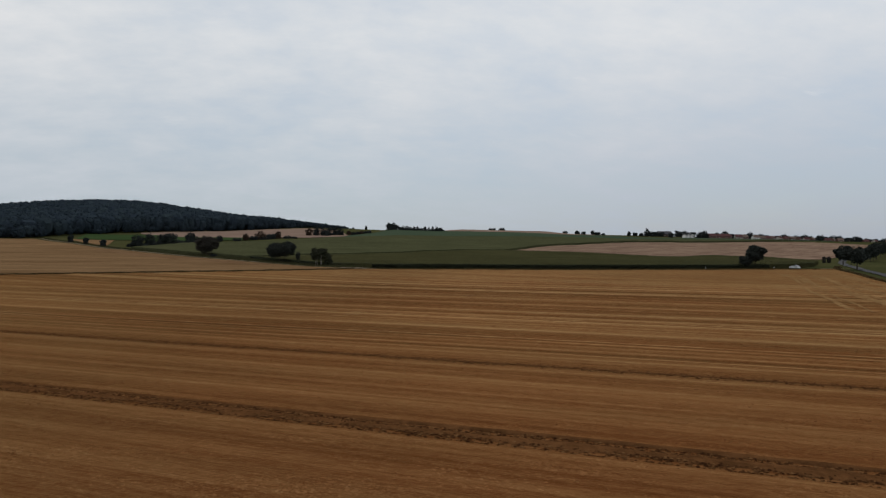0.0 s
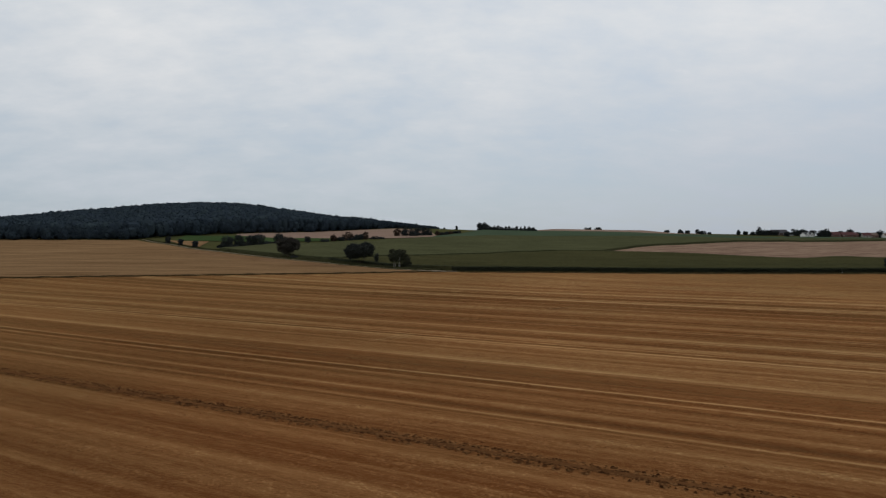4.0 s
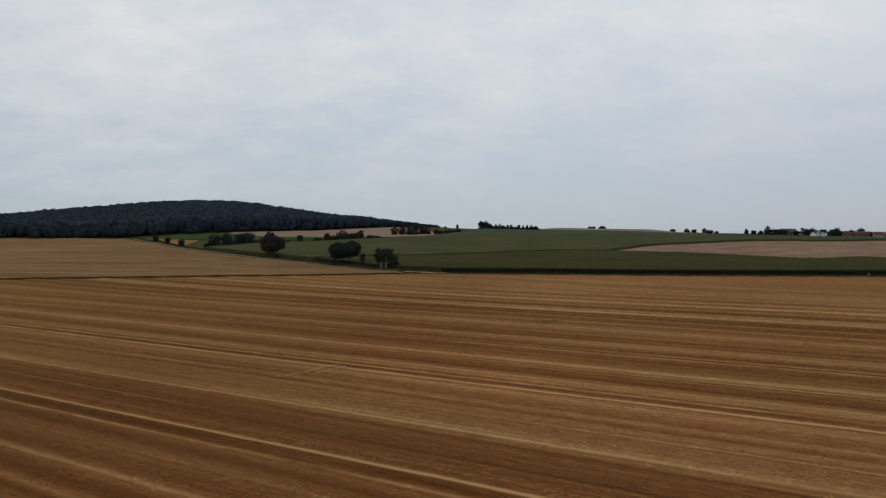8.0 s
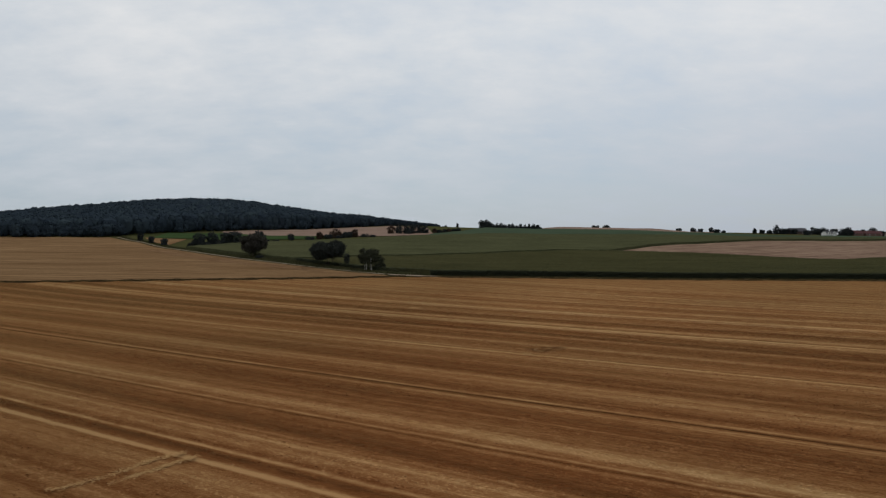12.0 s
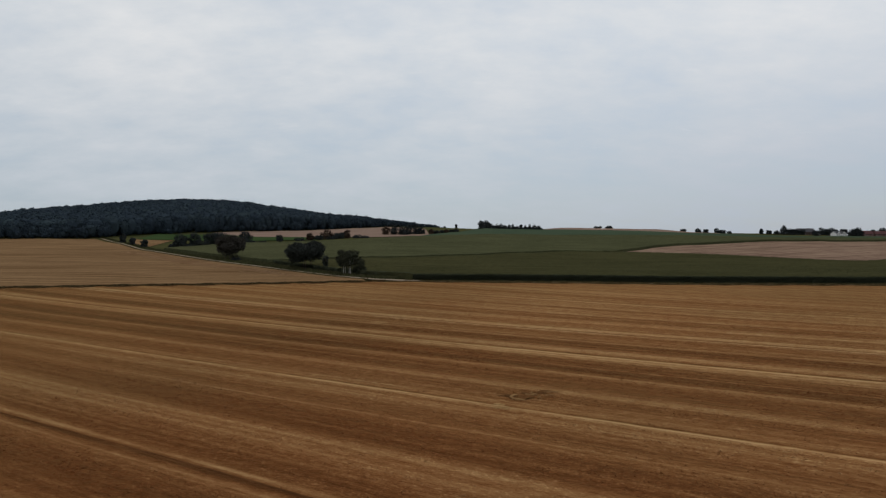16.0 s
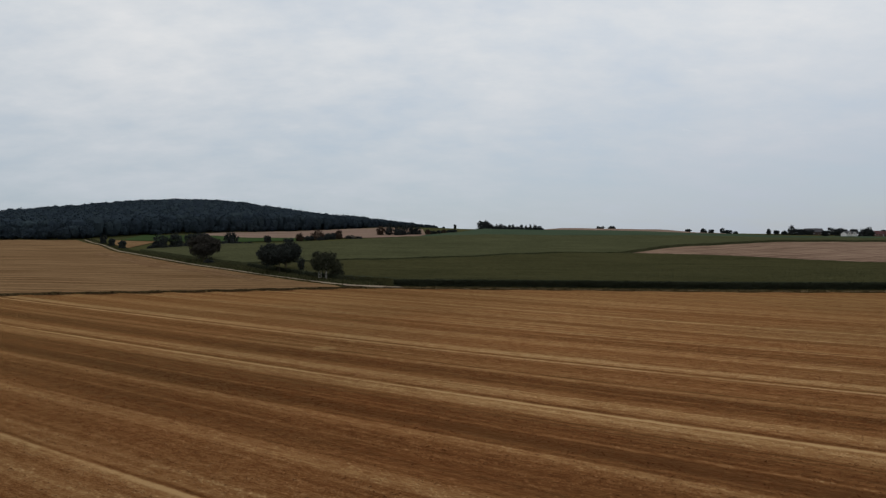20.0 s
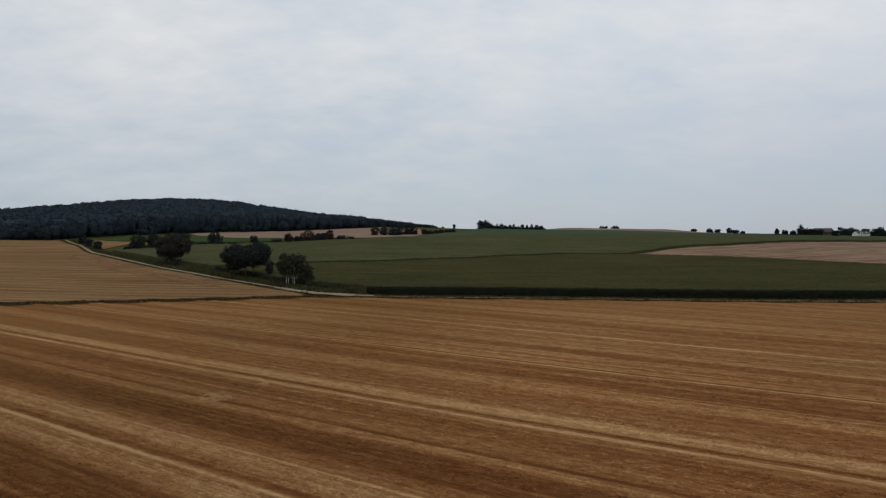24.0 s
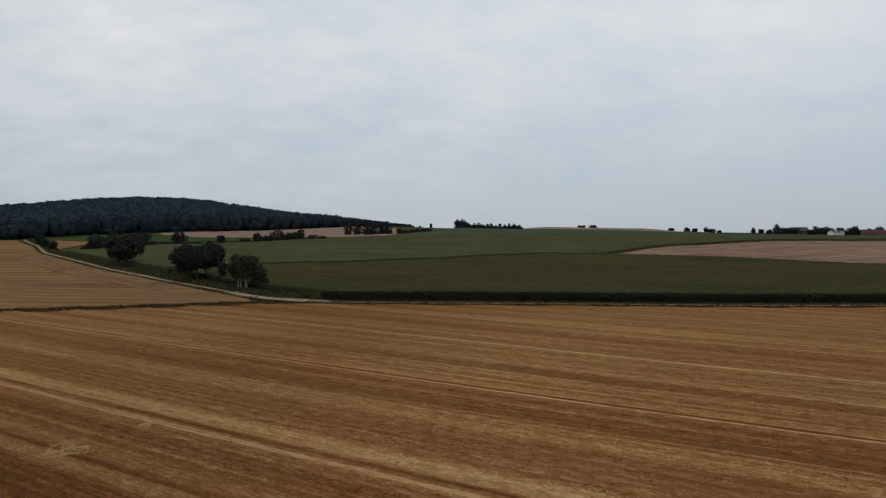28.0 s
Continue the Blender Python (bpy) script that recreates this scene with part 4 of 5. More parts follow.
for x, y, h, w, s, m in ((-112, 546, 6.4, 6.2, 23, COPPER_LEAF), (-106, 550, 3.2, 6.8, 24, DARK_LEAF), (-101, 556, 8.2, 10.5, 25, COPPER_LEAF), (-94, 556, 4.4, 6.0, 26, DARK_LEAF), (-91, 557, 4.8, 6.0, 27, DARK_LEAF), (-87, 562, 7.0, 6.0, 28, COPPER_LEAF)):
    tree("hedgerow_tree", x, y, h, w, m, "bushy reddish brown tree in a hedgerow" if m is COPPER_LEAF else "bushy dark green tree in a hedgerow", s, 0.04, 1600, 0.5, 8, group="hedgerow below the pale field")
for x, y, h, w, s in ((-118, 538, 2.4, 8, 29), (-80, 566, 2.0, 8, 30), (-74, 570, 1.6, 7, 31), (-98, 552, 2.2, 9, 32)):
    tree("hedge_bush", x, y, h, w, DARK_LEAF, "low dark hedge bush", s, 0.02, 700, 0.5, 6, 2, category="bush", group="low hedge below the pale field")
for x, y, h, w, s, m in ((-65, 638, 8.6, 7.6, 32, COPPER_LEAF), (-57.5, 638, 10.4, 7.4, 33, DARK_LEAF), (-51, 640, 9.2, 8.4, 34, DARK_LEAF), (-45, 643, 9.4, 8.4, 35, DARK_LEAF), (-39, 646, 9.0, 8.0, 36, DARK_LEAF), (-34, 648, 8.0, 7.0, 136, DARK_LEAF), (-48, 634, 4.0, 9.0, 137, DARK_LEAF), (-26, 664, 4.6, 5.0, 37, COPPER_LEAF), (-21.5, 668, 2.8, 6.0, 38, DARK_LEAF), (-16, 682, 3.2, 4.0, 39, DARK_LEAF), (-12, 692, 3.4, 4.4, 40, COPPER_LEAF), (-7.5, 700, 3.6, 5.0, 41, DARK_LEAF), (-3, 712, 4.2, 5.2, 138, DARK_LEAF), (-0.5, 748, 2.2, 2.6, 139, DARK_LEAF)):
    tree("hedgerow_tree", x, y, h, w, m, "distant reddish brown hedgerow tree" if m is COPPER_LEAF else "distant dark hedgerow tree", s, 0.05, 1100, 0.65, 7, group="upper hedgerow")
tree("crest_tree", 36.5, 900, 10.0, 19.0, DARK_LEAF, "broad dark tree group on the crest", 42, 0.0, 4200, 0.9, 10, 3, core=0.42)
tree("crest_tree", 38.0, 903, 12.5, 9.0, DARK_LEAF, "taller dark tree rising from the group on the crest", 43, 0.0, 1200, 0.9, 8, 1)
for i in range(6):
    tree("crest_hedge", 50 + i * 9.6, 897 - i * 7.4, 3.2, 12.0, DARK_LEAF, "low dark hedge at the foot of the crest trees", 160 + i, 0.0, 900, 0.8, 7, 2, category="hedge", group="hedge on the crest", squash=0.4)
for i in range(12):
    x = 47 + i * 4.7
    tree("crest_tree", x, 905 - i * 4.0, (5.8, 7.6, 8.2, 6.2, 6.9, 7.6, 5.2, 7.4, 6.6, 7.8, 8.0, 6.4)[i], (7, 6, 6, 6.5, 4, 4, 5, 4, 3.6, 4, 6.5, 6)[i], DARK_LEAF, "small dark tree in a row on the crest", 50 + i, 0.0, 700, 0.7, 6, group="row of trees on the crest")
for x, y, h, w, s in ((203, 1004, 3.6, 12, 70), (219, 1004, 4.0, 12, 71), (313, 972, 4.5, 8, 72), (329, 958, 6.5, 9, 73), (339, 958, 6.0, 9, 74), (353, 955, 8.0, 7, 75), (361, 957, 5.0, 9, 76), (372, 960, 3.5, 6, 77), (0, 905, 5.5, 3.4, 78)):
    tree("horizon_bush", x, y, h, w, DARK_LEAF, "dark bush standing on the horizon", s, 0.0, 900, 0.8, 6, 2, category="bush")


# ---- trees by the road ----
tree("oak_tree", 142.1, 234.2, 10.1, 7.8, OAK_LEAF, "round dark oak standing at the edge of the maize", 80, 0.33, 6000, 0.55, 11, 1)
tree("oak_tree", 137.6, 234.0, 5.6, 4.6, OAK_LEAF, "smaller dark tree leaning against a larger oak", 81, 0.16, 2000, 0.5, 8, 1)
tree("roadside_tree", 223, 281, 10.5, 8.2, OAK_LEAF, "round dark roadside tree with a clear trunk", 82, 0.26, 4200, 0.6, 10)
tree("roadside_tree", 183.5, 226.0, 10.4, 9.0, OAK_LEAF, "round dark roadside tree with a clear trunk", 83, 0.26, 4200, 0.6, 10)
for i, (x, y) in enumerate(((302, 352), (312, 361), (324, 372), (342, 388), (360, 404), (380, 420), (402, 438), (424, 456))):
    tree("avenue_tree", x, y, 10.6 + (i % 3) * 0.7, 8.2, OAK_LEAF, "tall dark avenue tree beside the road", 84 + i, 0.24, 1800, 0.8, 9, group="avenue along the road")
for x, y, s in ((257.0, 337, 95), (260.6, 337.4, 96)):
    tree("columnar_bush", x, y, 4.2, 2.5, ASH_LEAF, "narrow upright brownish bush by the road", s, 0.03, 700, 0.45, 6, category="bush", group="bushes by the road")


# ---- wooded hill ----
def in_wood(x, y):
    """Where the wood stands: behind its edge, which runs past the fields and over the hill."""
    edge = np.interp(x, [-1500, -420, -305, -290, -250, -134, -60, 0], [600, 603, 606, 680, 730, 862, 985, 1080])
    return (y > edge) & (y < 1060)


def woodland():
    rng = np.random.RandomState(7)
    step = 9.4
    pos = []
    for gy in np.arange(600, 1060, step):
        for gx in np.arange(-980, -18, step):
            x, y = gx + rng.rand() * 6.5, gy + rng.rand() * 6.5
            if in_wood(x, y):
                pos.append((x, y))
    pos = np.array(pos)
    rim = pos[~in_wood(pos[:, 0], pos[:, 1] - 16)]
    pos = np.concatenate([pos] + [rim + (rng.rand(len(rim), 2) - 0.5) * 9.0 + (0, -1.0) for k in range(2)])
    n = len(pos)
    young = np.arange(n) >= n - 2 * len(rim)
    ico = bmesh.new()
    bmesh.ops.create_icosphere(ico, subdivisions=2, radius=1.0)
    sv = np.array([tuple(v.co) for v in ico.verts])
    sf = np.array([[v.index for v in f.verts] for f in ico.faces])
    ico.free()
    size = np.interp(pos[:, 0], [-430, -400, -330, -215, -140, -95, -18], [0.92, 0.96, 1.15, 1.27, 1.02, 0.66, 0.28])
    edge = ~in_wood(pos[:, 0], pos[:, 1] - 26)
    h = np.where(edge, np.where(young, 4.5, 9.0) + 7.5 * rng.rand(n), 14.3 + 2.8 * rng.rand(n) + 1.2 * np.sin(pos[:, 0] / 31) * np.sin(pos[:, 1] / 27)) * size
    r = np.where(edge, np.where(young, 2.4, 3.6) + 2.4 * rng.rand(n), 5.6 + 2.6 * rng.rand(n)) * np.sqrt(size)
    base = ground_z(pos[:, 0], pos[:, 1])
    deep, seat = np.where(edge, 0.46, 0.34), np.where(edge, 0.54, 0.64)  # depth of a crown and height of its middle, as shares of the tree
    k = rng.rand(n, 1) * 6.3
    lump = 1 + 0.2 * np.sin(sv[None, :, 0] * 4 + k) * np.sin(sv[None, :, 1] * 5 + k * 2) + 0.10 * rng.rand(n, len(sv))
    v = sv[None] * lump[..., None] * np.stack([r, r, h * deep], -1)[:, None] * np.where(edge, 0.62, 0.80)[:, None, None]
    v[..., 2] = np.where(v[..., 2] < 0, v[..., 2] * np.where(edge, 1.5, 2.3)[:, None], v[..., 2]) + (base + h * seat)[:, None]
    v[..., :2] += pos[:, None]
    f = sf[None] + (np.arange(n) * len(sv))[:, None, None]
    stuff("woodland", mesh_of("woodland", v.reshape(-1, 3), f.reshape(-1, 3), HAZY_WOOD_LEAF), "dense dark deciduous wood covering the hill", "wood")
    for name, pick, m, leaf, label in (("woodland_leaves", ~edge, 90, 1.15, "leafy tree tops of the wood on the hill"), ("woodland_edge_leaves", edge, 230, 0.95, "leafy crowns of the trees along the wood's edge")):
        d = rng.randn(pick.sum() * m, 3)
        d /= np.linalg.norm(d, axis=1)[:, None]
        if leaf > 1.0:
            d[:, 2] = np.abs(d[:, 2]) * 1.45 - 0.45
        c = np.repeat(np.stack([pos[:, 0], pos[:, 1], base + h * seat], -1)[pick], m, 0)
        reach = 0.80 + 0.17 * rng.rand(len(d), 1) ** 0.6 + 0.08 * (np.sin(d[:, :1] * 6 + c[:, :1]) * np.sin(d[:, 2:] * 6 + c[:, 1:2]))
        pts = c + d * np.repeat(np.stack([r, r, h * deep], -1)[pick], m, 0) * reach
        stuff(name, leaf_mesh(pts, d, leaf, HAZY_WOOD_LEAF, rng, name, 1.3), label, "wood")


woodland()


# ---- village ----
def simple(name, a, b, rough=0.8, scale=1.5, spec=0.3):
    return material(name, two_tone(a, b, scale * 0.2, scale * 3), rough, spec=spec)


WHITE_WALL = simple("white_render", (0.66, 0.65, 0.62), (0.80, 0.79, 0.76))
CREAM_WALL = simple("cream_render", (0.30, 0.27, 0.23), (0.42, 0.38, 0.33))
BRICK_WALL = simple("red_brick", (0.10, 0.055, 0.045), (0.16, 0.085, 0.065), 0.9, 3.0)
DARK_BRICK = simple("dark_brick", (0.055, 0.035, 0.03), (0.09, 0.06, 0.05), 0.9, 3.0)
RED_ROOF = simple("red_roof_tiles", (0.065, 0.028, 0.030), (0.10, 0.044, 0.044), 0.8, 2.5, 0.05)
BROWN_ROOF = simple("brown_roof_tiles", (0.075, 0.045, 0.035), (0.12, 0.075, 0.055), 0.8, 2.5)
GREY_ROOF = simple("grey_slates", (0.04, 0.042, 0.047), (0.075, 0.075, 0.08), 0.7, 2.5, 0.1)
DARK_SLATE = simple("dark_slates", (0.035, 0.034, 0.040), (0.06, 0.058, 0.066), 0.7, 2.5, 0.1)
FRAME = simple("window_frame_paint", (0.55, 0.55, 0.53), (0.7, 0.7, 0.68), 0.5)
DOOR_WOOD = simple("painted_door", (0.05, 0.03, 0.02), (0.09, 0.06, 0.04), 0.6)
GLASS = material("dark_window_glass", lambda n, w: n.ramp(n.noise(w, 0.6), [(0.3, (0.02, 0.024, 0.03)), (0.7, (0.05, 0.056, 0.064))]), 0.08, spec=0.6)


def box_mesh(x0, x1, y0, y1, z0, z1, mat, bevel=0.0):
    bm = bmesh.new()
    bmesh.ops.create_cube(bm, size=1.0)
    bmesh.ops.scale(bm, vec=(x1 - x0, y1 - y0, z1 - z0), verts=bm.verts)
    bmesh.ops.translate(bm, vec=((x0 + x1) / 2, (y0 + y1) / 2, (z0 + z1) / 2), verts=bm.verts)
    if bevel:
        bmesh.ops.bevel(bm, geom=bm.edges[:], offset=bevel, segments=2, affect="EDGES", profile=0.6)
    me = bpy.data.meshes.new("box")
    bm.to_mesh(me)
    bm.free()
    me.materials.append(mat)
    return me


def prism_mesh(pts, x0, x1, mat, axis="x"):
    """A solid with the given (across, up) outline, drawn out from x0 to x1."""
    k = len(pts)
    v = [(x, a, b) if axis == "x" else (a, x, b) for x in (x0, x1) for a, b in pts]
    me = bpy.data.meshes.new("prism")
    me.from_pydata(v, [], [tuple(range(k))[::-1], tuple(range(k, 2 * k))] + [(i, (i + 1) % k, k + (i + 1) % k, k + i) for i in range(k)])
    me.materials.append(mat)
    me.update()
    return me


def house(x, y, turn, w, d, h, rise, wall, roof, label, group="", windows=3, gables=0, storeys=1):
    """A gabled house, its long side along its own x axis and its front towards -y."""
    ob = tagged(new("house"), label, "house", group)
    ob.matrix_basis = pose(x, y, float(ground_z(x, y)) - 0.2, 0, 0, turn)
    part("wall", prism_mesh([(-d / 2, -0.6), (d / 2, -0.6), (d / 2, h), (0, h + rise), (-d / 2, h)], -w / 2, w / 2, wall), ob)
    e = 0.45
    for s in (-1, 1):
        slope = rise / (d / 2)
        roof_part = prism_mesh([(s * (d / 2 + e), h - e * slope + 0.05), (0, h + rise + 0.05), (0, h + rise + 0.35), (s * (d / 2 + e), h - e * slope + 0.33)], -w / 2 - e, w / 2 + e, roof)
        part("roof", roof_part, ob)
    part("chimney", box_mesh(w * 0.18, w * 0.18 + 0.7, 0.3, 1.0, h + rise * 0.5, h + rise + 0.9, BRICK_WALL, 0.03), ob)
    for f in range(storeys):
        for i in range(windows):
            wx = -w / 2 + w * (i + 0.5) / windows
            z = 0.9 + f * 2.7
            if i == windows // 2 and f == 0:
                part("door", box_mesh(wx - 0.5, wx + 0.5, -d / 2 - 0.06, -d / 2 + 0.05, 0.1, 2.15, DOOR_WOOD, 0.02), ob)
                continue
            win = part("window", box_mesh(wx - 0.7, wx + 0.7, -d / 2 - 0.07, -d / 2 + 0.05, z, z + 1.35, FRAME, 0.02), ob)
            part("pane", box_mesh(wx - 0.58, wx + 0.58, -d / 2 - 0.10, -d / 2, z + 0.12, z + 1.23, GLASS), win)
    for i in range(gables):
        gx = -w / 2 + w * (i + 0.5) / gables
        gw = w / gables * 0.32
        part("gable", prism_mesh([(gx - gw, h - 0.3), (gx + gw, h - 0.3), (gx + gw, h + rise * 0.35), (gx, h + rise * 0.95), (gx - gw, h + rise * 0.35)], -d / 2 - 0.2, -d / 2 + d * 0.42, wall, "y"), ob)
        for s in (-1, 1):
            part("gable_roof", prism_mesh([(gx, h + rise * 0.97), (gx + s * (gw + 0.3), h + rise * 0.28), (gx + s * (gw + 0.3), h + rise * 0.28 + 0.25), (gx, h + rise * 0.97 + 0.25)], -d / 2 - 0.5, -d / 2 + d * 0.45, roof, "y"), ob)
        win = part("gable_window", box_mesh(gx - 0.6, gx + 0.6, -d / 2 - 0.27, -d / 2 - 0.1, h + 0.1, h + 1.4, FRAME, 0.02), ob)
        part("pane", box_mesh(gx - 0.48, gx + 0.48, -d / 2 - 0.30, -d / 2 - 0.2, h + 0.2, h + 1.3, GLASS), win)
    return ob


house(446, 836, 18, 15.0, 8, 3.2, 2.7, WHITE_WALL, GREY_ROOF, "white rendered house with two dormer gables and a grey roof", windows=5, gables=2)
house(462, 938, 12, 25, 11, 4.0, 4.4, DARK_BRICK, DARK_SLATE, "long dark farm building with a dark slate roof", windows=7)
for x, y, t in ((514, 893, 14), (533, 897, 8)):
    house(x, y, t, 16, 9, 2.8, 3.6, BRICK_WALL, RED_ROOF, "low brick barn under a large red tiled roof", "barns at the village edge", 4)


def village():
    rng = np.random.RandomState(9)
    kinds = [house(548, 905, 10, 11, 8.5, 3.1, 3.4, BRICK_WALL, RED_ROOF, "brick village house with a red tiled roof", "village houses with red roofs", 3),
             house(563, 900, -8, 10, 8, 3.0, 3.5, CREAM_WALL, RED_ROOF, "pale rendered village house with a red tiled roof", "pale village houses", 3),
             house(580, 912, 16, 12, 8.5, 3.2, 3.4, BRICK_WALL, BROWN_ROOF, "brick village house with a brown tiled roof", "village houses with brown roofs", 4),
             house(596, 906, 4, 10, 8, 3.1, 3.2, WHITE_WALL, BROWN_ROOF, "white village house with a brown tiled roof", "white village houses", 3)]
    for row in range(2):
        for i in range(21):
            x = 606 + i * 15.5 + rng.rand() * 5 + row * 7
            y = 898 + (x - 600) * 0.24 + rng.rand() * 14 + row * 34
            if rng.rand() < (0.12 if x < 720 else 0.42):
                continue
            k = kinds[(0, 0, 2, 2, 0, 2, 1)[rng.randint(7)]]
            copy_thing(k, pose(x, y, float(ground_z(x, y)) - 0.2, 0, 0, rng.rand() * 60 - 20) @ Matrix.Scale(0.82, 4))


village()
for i, (x, y, h, w) in enumerate(((400, 928, 8, 5), (411, 930, 6, 7), (420, 928, 6, 8), (428, 926, 13, 10), (436, 926, 9, 9), (444, 930, 8, 9), (452, 928, 8, 10), (478, 925, 11, 12), (486, 918, 10, 11), (470, 900, 9, 9), (476, 896, 8, 9), (461, 872, 8, 9), (471, 868, 9, 9), (480, 866, 9, 10), (489, 872, 10, 10), (497, 880, 12, 11), (503, 888, 9, 9), (434, 862, 6, 8))):
    tree("village_tree", x, y, h, w, DARK_LEAF, "dense dark garden tree at the village edge", 120 + i, 0.03, 1200, 0.8, 8, group="trees at the village edge")


def village_trees():
    rng = np.random.RandomState(12)
    kinds = [tree("garden_tree", 541 + i * 17, 922 + i * 6, (9, 12, 7.5)[i], (9, 13, 8)[i], DARK_LEAF, "dark round garden tree between village houses", 140 + i, 0.06, 1500, 0.9, 8, group="garden trees in the village") for i in range(3)]
    for i in range(90):
        x = 585 + i * 4.0 + rng.rand() * 5
        y = 916 + (x - 600) * 0.24 + rng.rand() * 50
        if x < 740 and rng.rand() < 0.35:
            continue
        m = pose(x, y, float(ground_z(x, y)), 0, 0, rng.rand() * 360) @ Matrix.Scale(0.6 + 0.4 * rng.rand(), 4)
        copy_thing(kinds[rng.randint(3)], m)


village_trees()


# ---- car on the field path ----
CAR_PAINT = simple("white_car_paint", (0.60, 0.61, 0.63), (0.68, 0.68, 0.69), 0.25, 1.0, 0.5)
RUBBER = simple("tyre_rubber", (0.015, 0.015, 0.015), (0.03, 0.03, 0.03), 0.9)
ALLOY = simple("wheel_metal", (0.35, 0.35, 0.36), (0.5, 0.5, 0.5), 0.35)
LAMP = simple("lamp_glass", (0.5, 0.5, 0.48), (0.6, 0.6, 0.58), 0.15)
TAIL = simple("tail_lamp_red", (0.25, 0.015, 0.012), (0.35, 0.02, 0.015), 0.2)


def disc_mesh(r, half, mat, inner=0.0):
    bm = bmesh.new()
    bmesh.ops.create_cone(bm, cap_ends=True, segments=20, radius1=r, radius2=r, depth=half * 2)
    bmesh.ops.rotate(bm, cent=(0, 0, 0), matrix=Matrix.Rotation(radians(90), 3, "X"), verts=bm.verts)
    bmesh.ops.bevel(bm, geom=[e for e in bm.edges if e.calc_length() < r], offset=0.03, segments=2, affect="EDGES")
    me = bpy.data.meshes.new("disc")
    bm.to_mesh(me)
    bm.free()
    me.materials.append(mat)
    return me


def car(x, y, turn):
    ob = tagged(new("car"), "white hatchback car parked on the pale field path", "car")
    ob.matrix_basis = pose(x, y, float(ground_z(x, y)) + 0.24, 0, 0, turn)
    low = [(-2.1, 0.28), (2.1, 0.28), (2.18, 0.55), (2.1, 0.78), (1.15, 0.92), (-1.95, 0.95), (-2.15, 0.75)]
    body = prism_mesh(low, -0.86, 0.86, CAR_PAINT, "y")
    cabin = prism_mesh([(1.15, 0.92), (0.45, 1.42), (-1.35, 1.46), (-1.95, 0.95)], -0.72, 0.72, CAR_PAINT, "y")
    for me, off in ((body, 0.07), (cabin, 0.06)):
        bm = bmesh.new()
        bm.from_mesh(me)
        bmesh.ops.bevel(bm, geom=bm.edges[:], offset=off, segments=3, affect="EDGES", profile=0.6)
        bm.to_mesh(me)
        bm.free()
    part("body", body, ob)
    part("cabin", cabin, ob)
    for s in (-1, 1):
        part("side_window", prism_mesh([(0.9, 0.97), (0.42, 1.34), (-0.35, 1.37), (-0.35, 0.97)], s * 0.728 - 0.006, s * 0.728 + 0.006, GLASS, "y"), ob)
        part("side_window", prism_mesh([(-0.42, 0.97), (-0.42, 1.37), (-1.3, 1.38), (-1.72, 0.99)], s * 0.728 - 0.006, s * 0.728 + 0.006, GLASS, "y"), ob)
        part("headlight", box_mesh(2.08, 2.17, s * 0.66 - 0.16, s * 0.66 + 0.16, 0.62, 0.76, LAMP, 0.02), ob)
        part("tail_light", box_mesh(-2.16, -2.05, s * 0.7 - 0.12, s * 0.7 + 0.12, 0.68, 0.9, TAIL, 0.02), ob)
        for wx in (-1.3, 1.32):
            wheel = part("wheel", disc_mesh(0.31, 0.10, RUBBER), ob, "", pose(wx, s * 0.80, 0.31))
            part("rim", disc_mesh(0.19, 0.03, ALLOY), wheel, "", pose(0, s * 0.09, 0))
    part("windscreen", prism_mesh([(1.13, 0.95), (1.16, 0.95), (0.52, 1.40), (0.49, 1.40)], -0.6, 0.6, GLASS, "y"), ob)
    part("rear_window", prism_mesh([(-1.93, 1.02), (-1.96, 1.02), (-1.45, 1.41), (-1.42, 1.41)], -0.58, 0.58, GLASS, "y"), ob)
    return ob


car(159.4, 232.6, 104)


# ---- marker posts and marks in the stubble ----
def marker_post(x, y):
    ob = tagged(new("marker_post"), "white plastic roadside marker post with a dark band", "post", "marker posts on the field border")
    ob.matrix_basis = pose(x, y, float(ground_z(x, y)) + 0.2)
    part("shaft", box_mesh(-0.06, 0.06, -0.05, 0.05, -0.2, 1.0, WHITE_WALL, 0.02), ob)
    part("band", box_mesh(-0.064, 0.064, -0.054, 0.054, 0.66, 0.84, RUBBER), ob)


for x, y in ((151.2, 234.6), (118.5, 232.6)):
    marker_post(x, y)


def straw_heap(x, y, w, h, seed, label):
    """A loose low pile of tangled straw."""
    rng = np.random.RandomState(seed)
    ob = tagged(new("straw_heap"), label, "straw")
    ob.matrix_basis = pose(x, y, float(ground_z(x, y)) + 0.16)
    n = int(320 * w)
    r = np.sqrt(rng.rand(n)) * (0.7 + 0.3 * rng.rand(n))
    a = rng.rand(n) * 6.28
    lobed = 1 + 0.35 * np.sin(a * 3 + seed)
    x0, y0 = np.cos(a) * r * w * lobed * 0.95, np.sin(a) * r * w * 1.15 * lobed
    pts = np.stack([x0, y0, h * (1 - r ** 2) * rng.rand(n) + 0.02], -1)
    d = rng.rand(n) * 3.14
    t = np.stack([np.cos(d), np.sin(d), rng.randn(n) * 0.05], -1) * (0.05 + 0.07 * rng.rand(n, 1))
    b = np.stack([-np.sin(d), np.cos(d), np.zeros(n)], -1) * 0.03
    v = np.stack([pts - t - b, pts + t - b, pts + t + b, pts - t + b], 1).reshape(-1, 3)
    tagged(part("tangle", mesh_of("tangle", v, np.arange(n * 4).reshape(-1, 4), PALE_STRAW), ob), kind="stuff")
    return ob


straw_heap(-20.7, 157.0, 1.5, 0.05, 1, "flattened tangle of pale straw on the stubble")
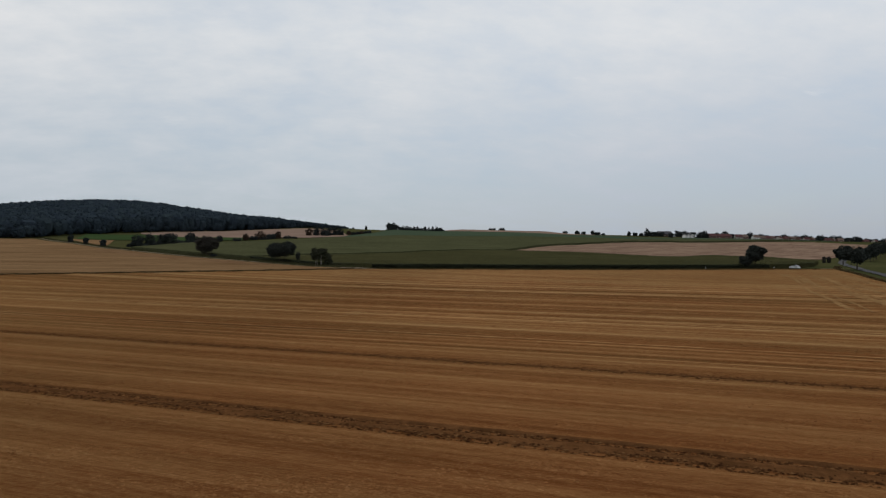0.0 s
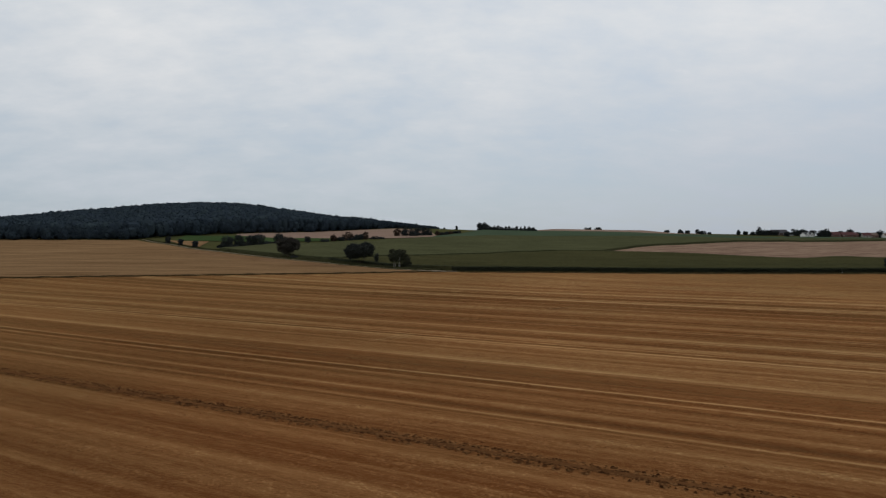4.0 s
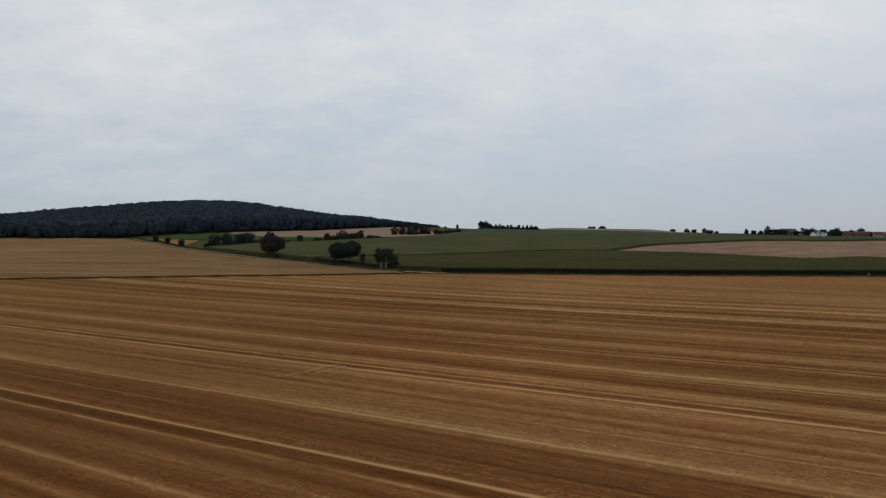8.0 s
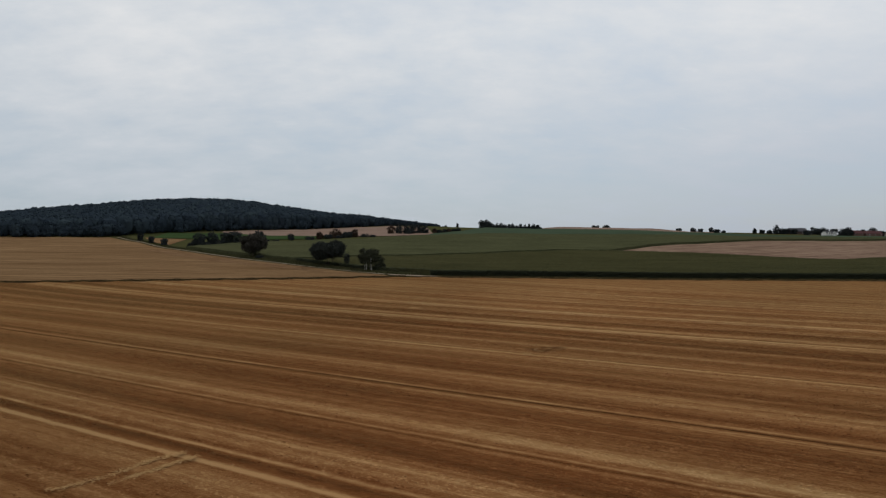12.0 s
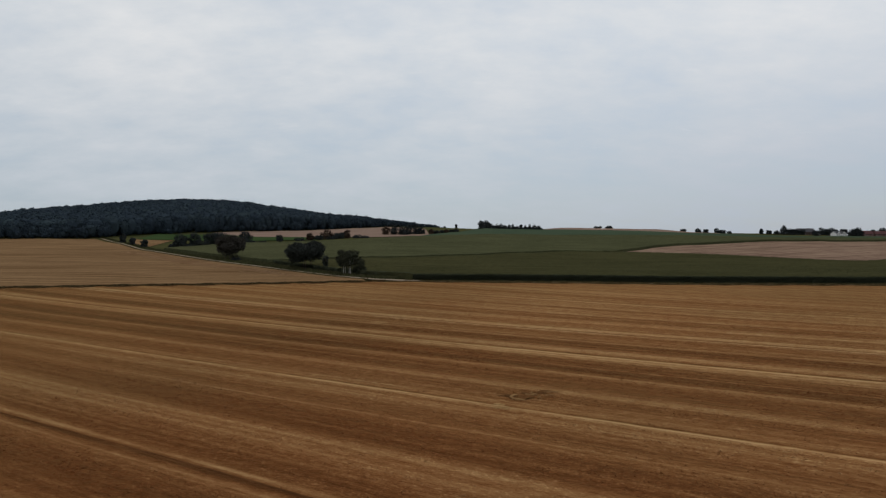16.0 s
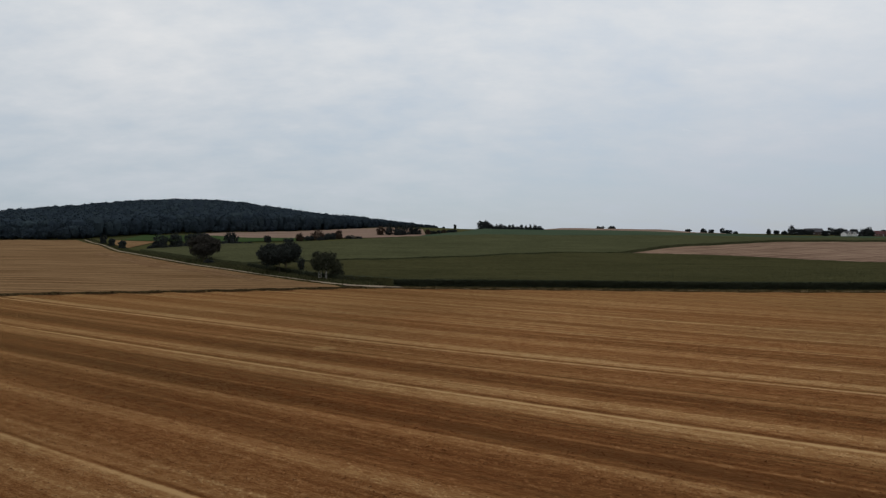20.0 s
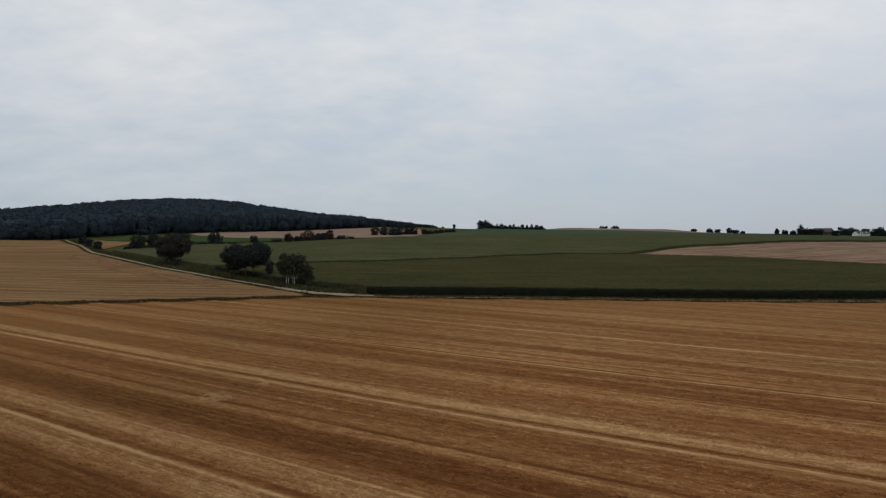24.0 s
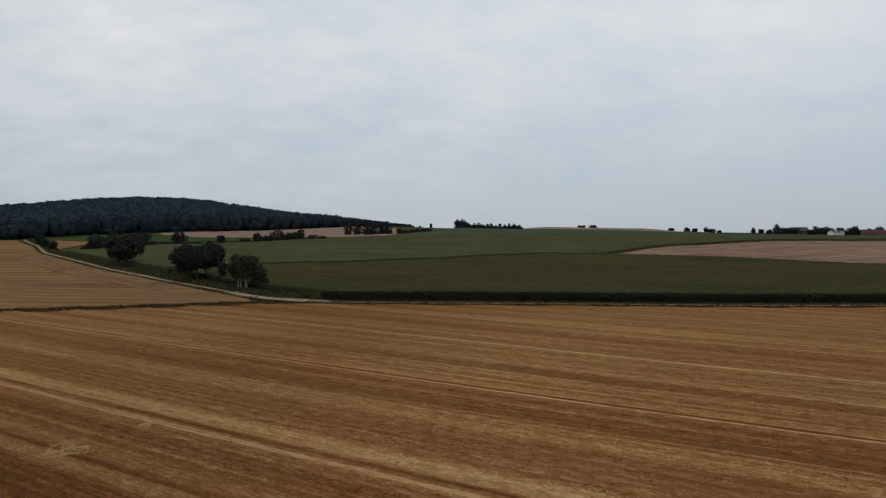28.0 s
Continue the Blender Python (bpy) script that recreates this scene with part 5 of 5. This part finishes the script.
straw_heap(14.5, 163.5, 1.1, 0.03, 2, "small loose ring of pale straw on the stubble")
straw_heap(-7.3, 107.0, 0.8, 0.05, 3, "small loose scatter of pale straw on the stubble")
straw_heap(-18.4, 162.4, 0.5, 0.05, 4, "small wisp of pale straw beside a wheel line")


def trampled_patch(x, y, turn, seed):
    """A patch of torn, bare soil with loops of pale flattened straw round it."""
    rng = np.random.RandomState(seed)
    ob = tagged(new("trampled_patch"), "torn patch of dark bare soil with loops of flattened pale straw", "bare patch")
    ob.matrix_basis = pose(x, y, float(ground_z(x, y)) + 0.16, 0, 0, turn)
    for cx, cy, w, d in ((-0.2, 0.3, 0.5, 0.45), (-1.4, 0.9, 0.65, 0.2), (0.3, 1.7, 0.8, 0.28), (1.4, 2.3, 0.65, 0.2)):
        a = np.linspace(0, 2 * math.pi, 28, endpoint=False)
        rim = 1 + 0.28 * np.sin(a * 3 + seed + cx) + 0.2 * rng.rand(28)
        ring = [np.stack([cx + np.cos(a) * w * rim * k, cy + np.sin(a) * d * rim * k, np.full(28, 0.09 - 0.05 * k) + 0.03 * rng.rand(28)], -1) for k in (0.05, 0.55, 1.0)]
        f = [(j * 28 + i, j * 28 + (i + 1) % 28, (j + 1) * 28 + (i + 1) % 28, (j + 1) * 28 + i) for j in range(2) for i in range(28)]
        part("bare_soil", mesh_of("bare_soil", np.concatenate(ring), f, TORN_SOIL, True), ob)
    for cx, cy, r, lo, hi, w in ((-0.2, 0.2, 0.9, 2.2, 4.8, 0.10), (0.5, 0.3, 0.4, 5.4, 7.0, 0.06), (0.9, 1.6, 0.65, 2.6, 4.4, 0.06), (1.8, 1.2, 0.9, 1.2, 2.2, 0.07), (0.3, 1.4, 0.6, 3.9, 5.0, 0.06), (1.7, 0.0, 1.1, 1.4, 2.0, 0.07)):
        a = np.linspace(lo, hi, 22)
        half = w * (0.6 + 0.7 * rng.rand(22))
        rows = [np.stack([cx + np.cos(a) * (r + half * k), cy + np.sin(a) * (r + half * k) * 0.9, 0.05 + 0.07 * (1 - k * k) + 0.03 * rng.rand(22)], -1) for k in (-1, 0, 1)]
        part("straw_loop", mesh_of("straw_loop", np.stack(rows, 1).reshape(-1, 3), grid_faces(22, 3), HEADLAND, True), ob, "pale flattened straw")
    return ob


trampled_patch(-5.2, 109.6, -8, 1)


# ---- short trails of straw beside the wheel lines ----
def straw_trail(way, width, count, seed):
    """Loose straw dropped along a short line across the rows."""
    rng = np.random.RandomState(seed)
    line = resample(way, 60)
    ob = tagged(new("straw_trail"), "short faint trail of loose pale straw across the rows", "straw")
    ob.matrix_basis = pose(0, 0, 0)
    k = rng.randint(0, 60, count)
    xy = line[k] + rng.randn(count, 2) * width
    pts = np.stack([xy[:, 0], xy[:, 1], ground_z(xy[:, 0], xy[:, 1]) + 0.2 + 0.03 * rng.rand(count)], -1)
    d = rng.rand(count) * 3.14
    t = np.stack([np.cos(d), np.sin(d), rng.randn(count) * 0.05], -1) * (0.04 + 0.06 * rng.rand(count, 1))
    b = np.stack([-np.sin(d), np.cos(d), np.zeros(count)], -1) * 0.02
    v = np.stack([pts - t - b, pts + t - b, pts + t + b, pts - t + b], 1).reshape(-1, 3)
    tagged(part("tangle", mesh_of("tangle", v, np.arange(count * 4).reshape(-1, 4), PALE_STRAW), ob), kind="stuff")


straw_trail([(-28.4, 75.5), (-29.5, 74.2), (-30.4, 71.9), (-31.9, 70.3)], 0.16, 420, 5)
straw_trail([(-27.6, 74.9), (-28.7, 73.0), (-29.8, 71.1)], 0.14, 300, 6)
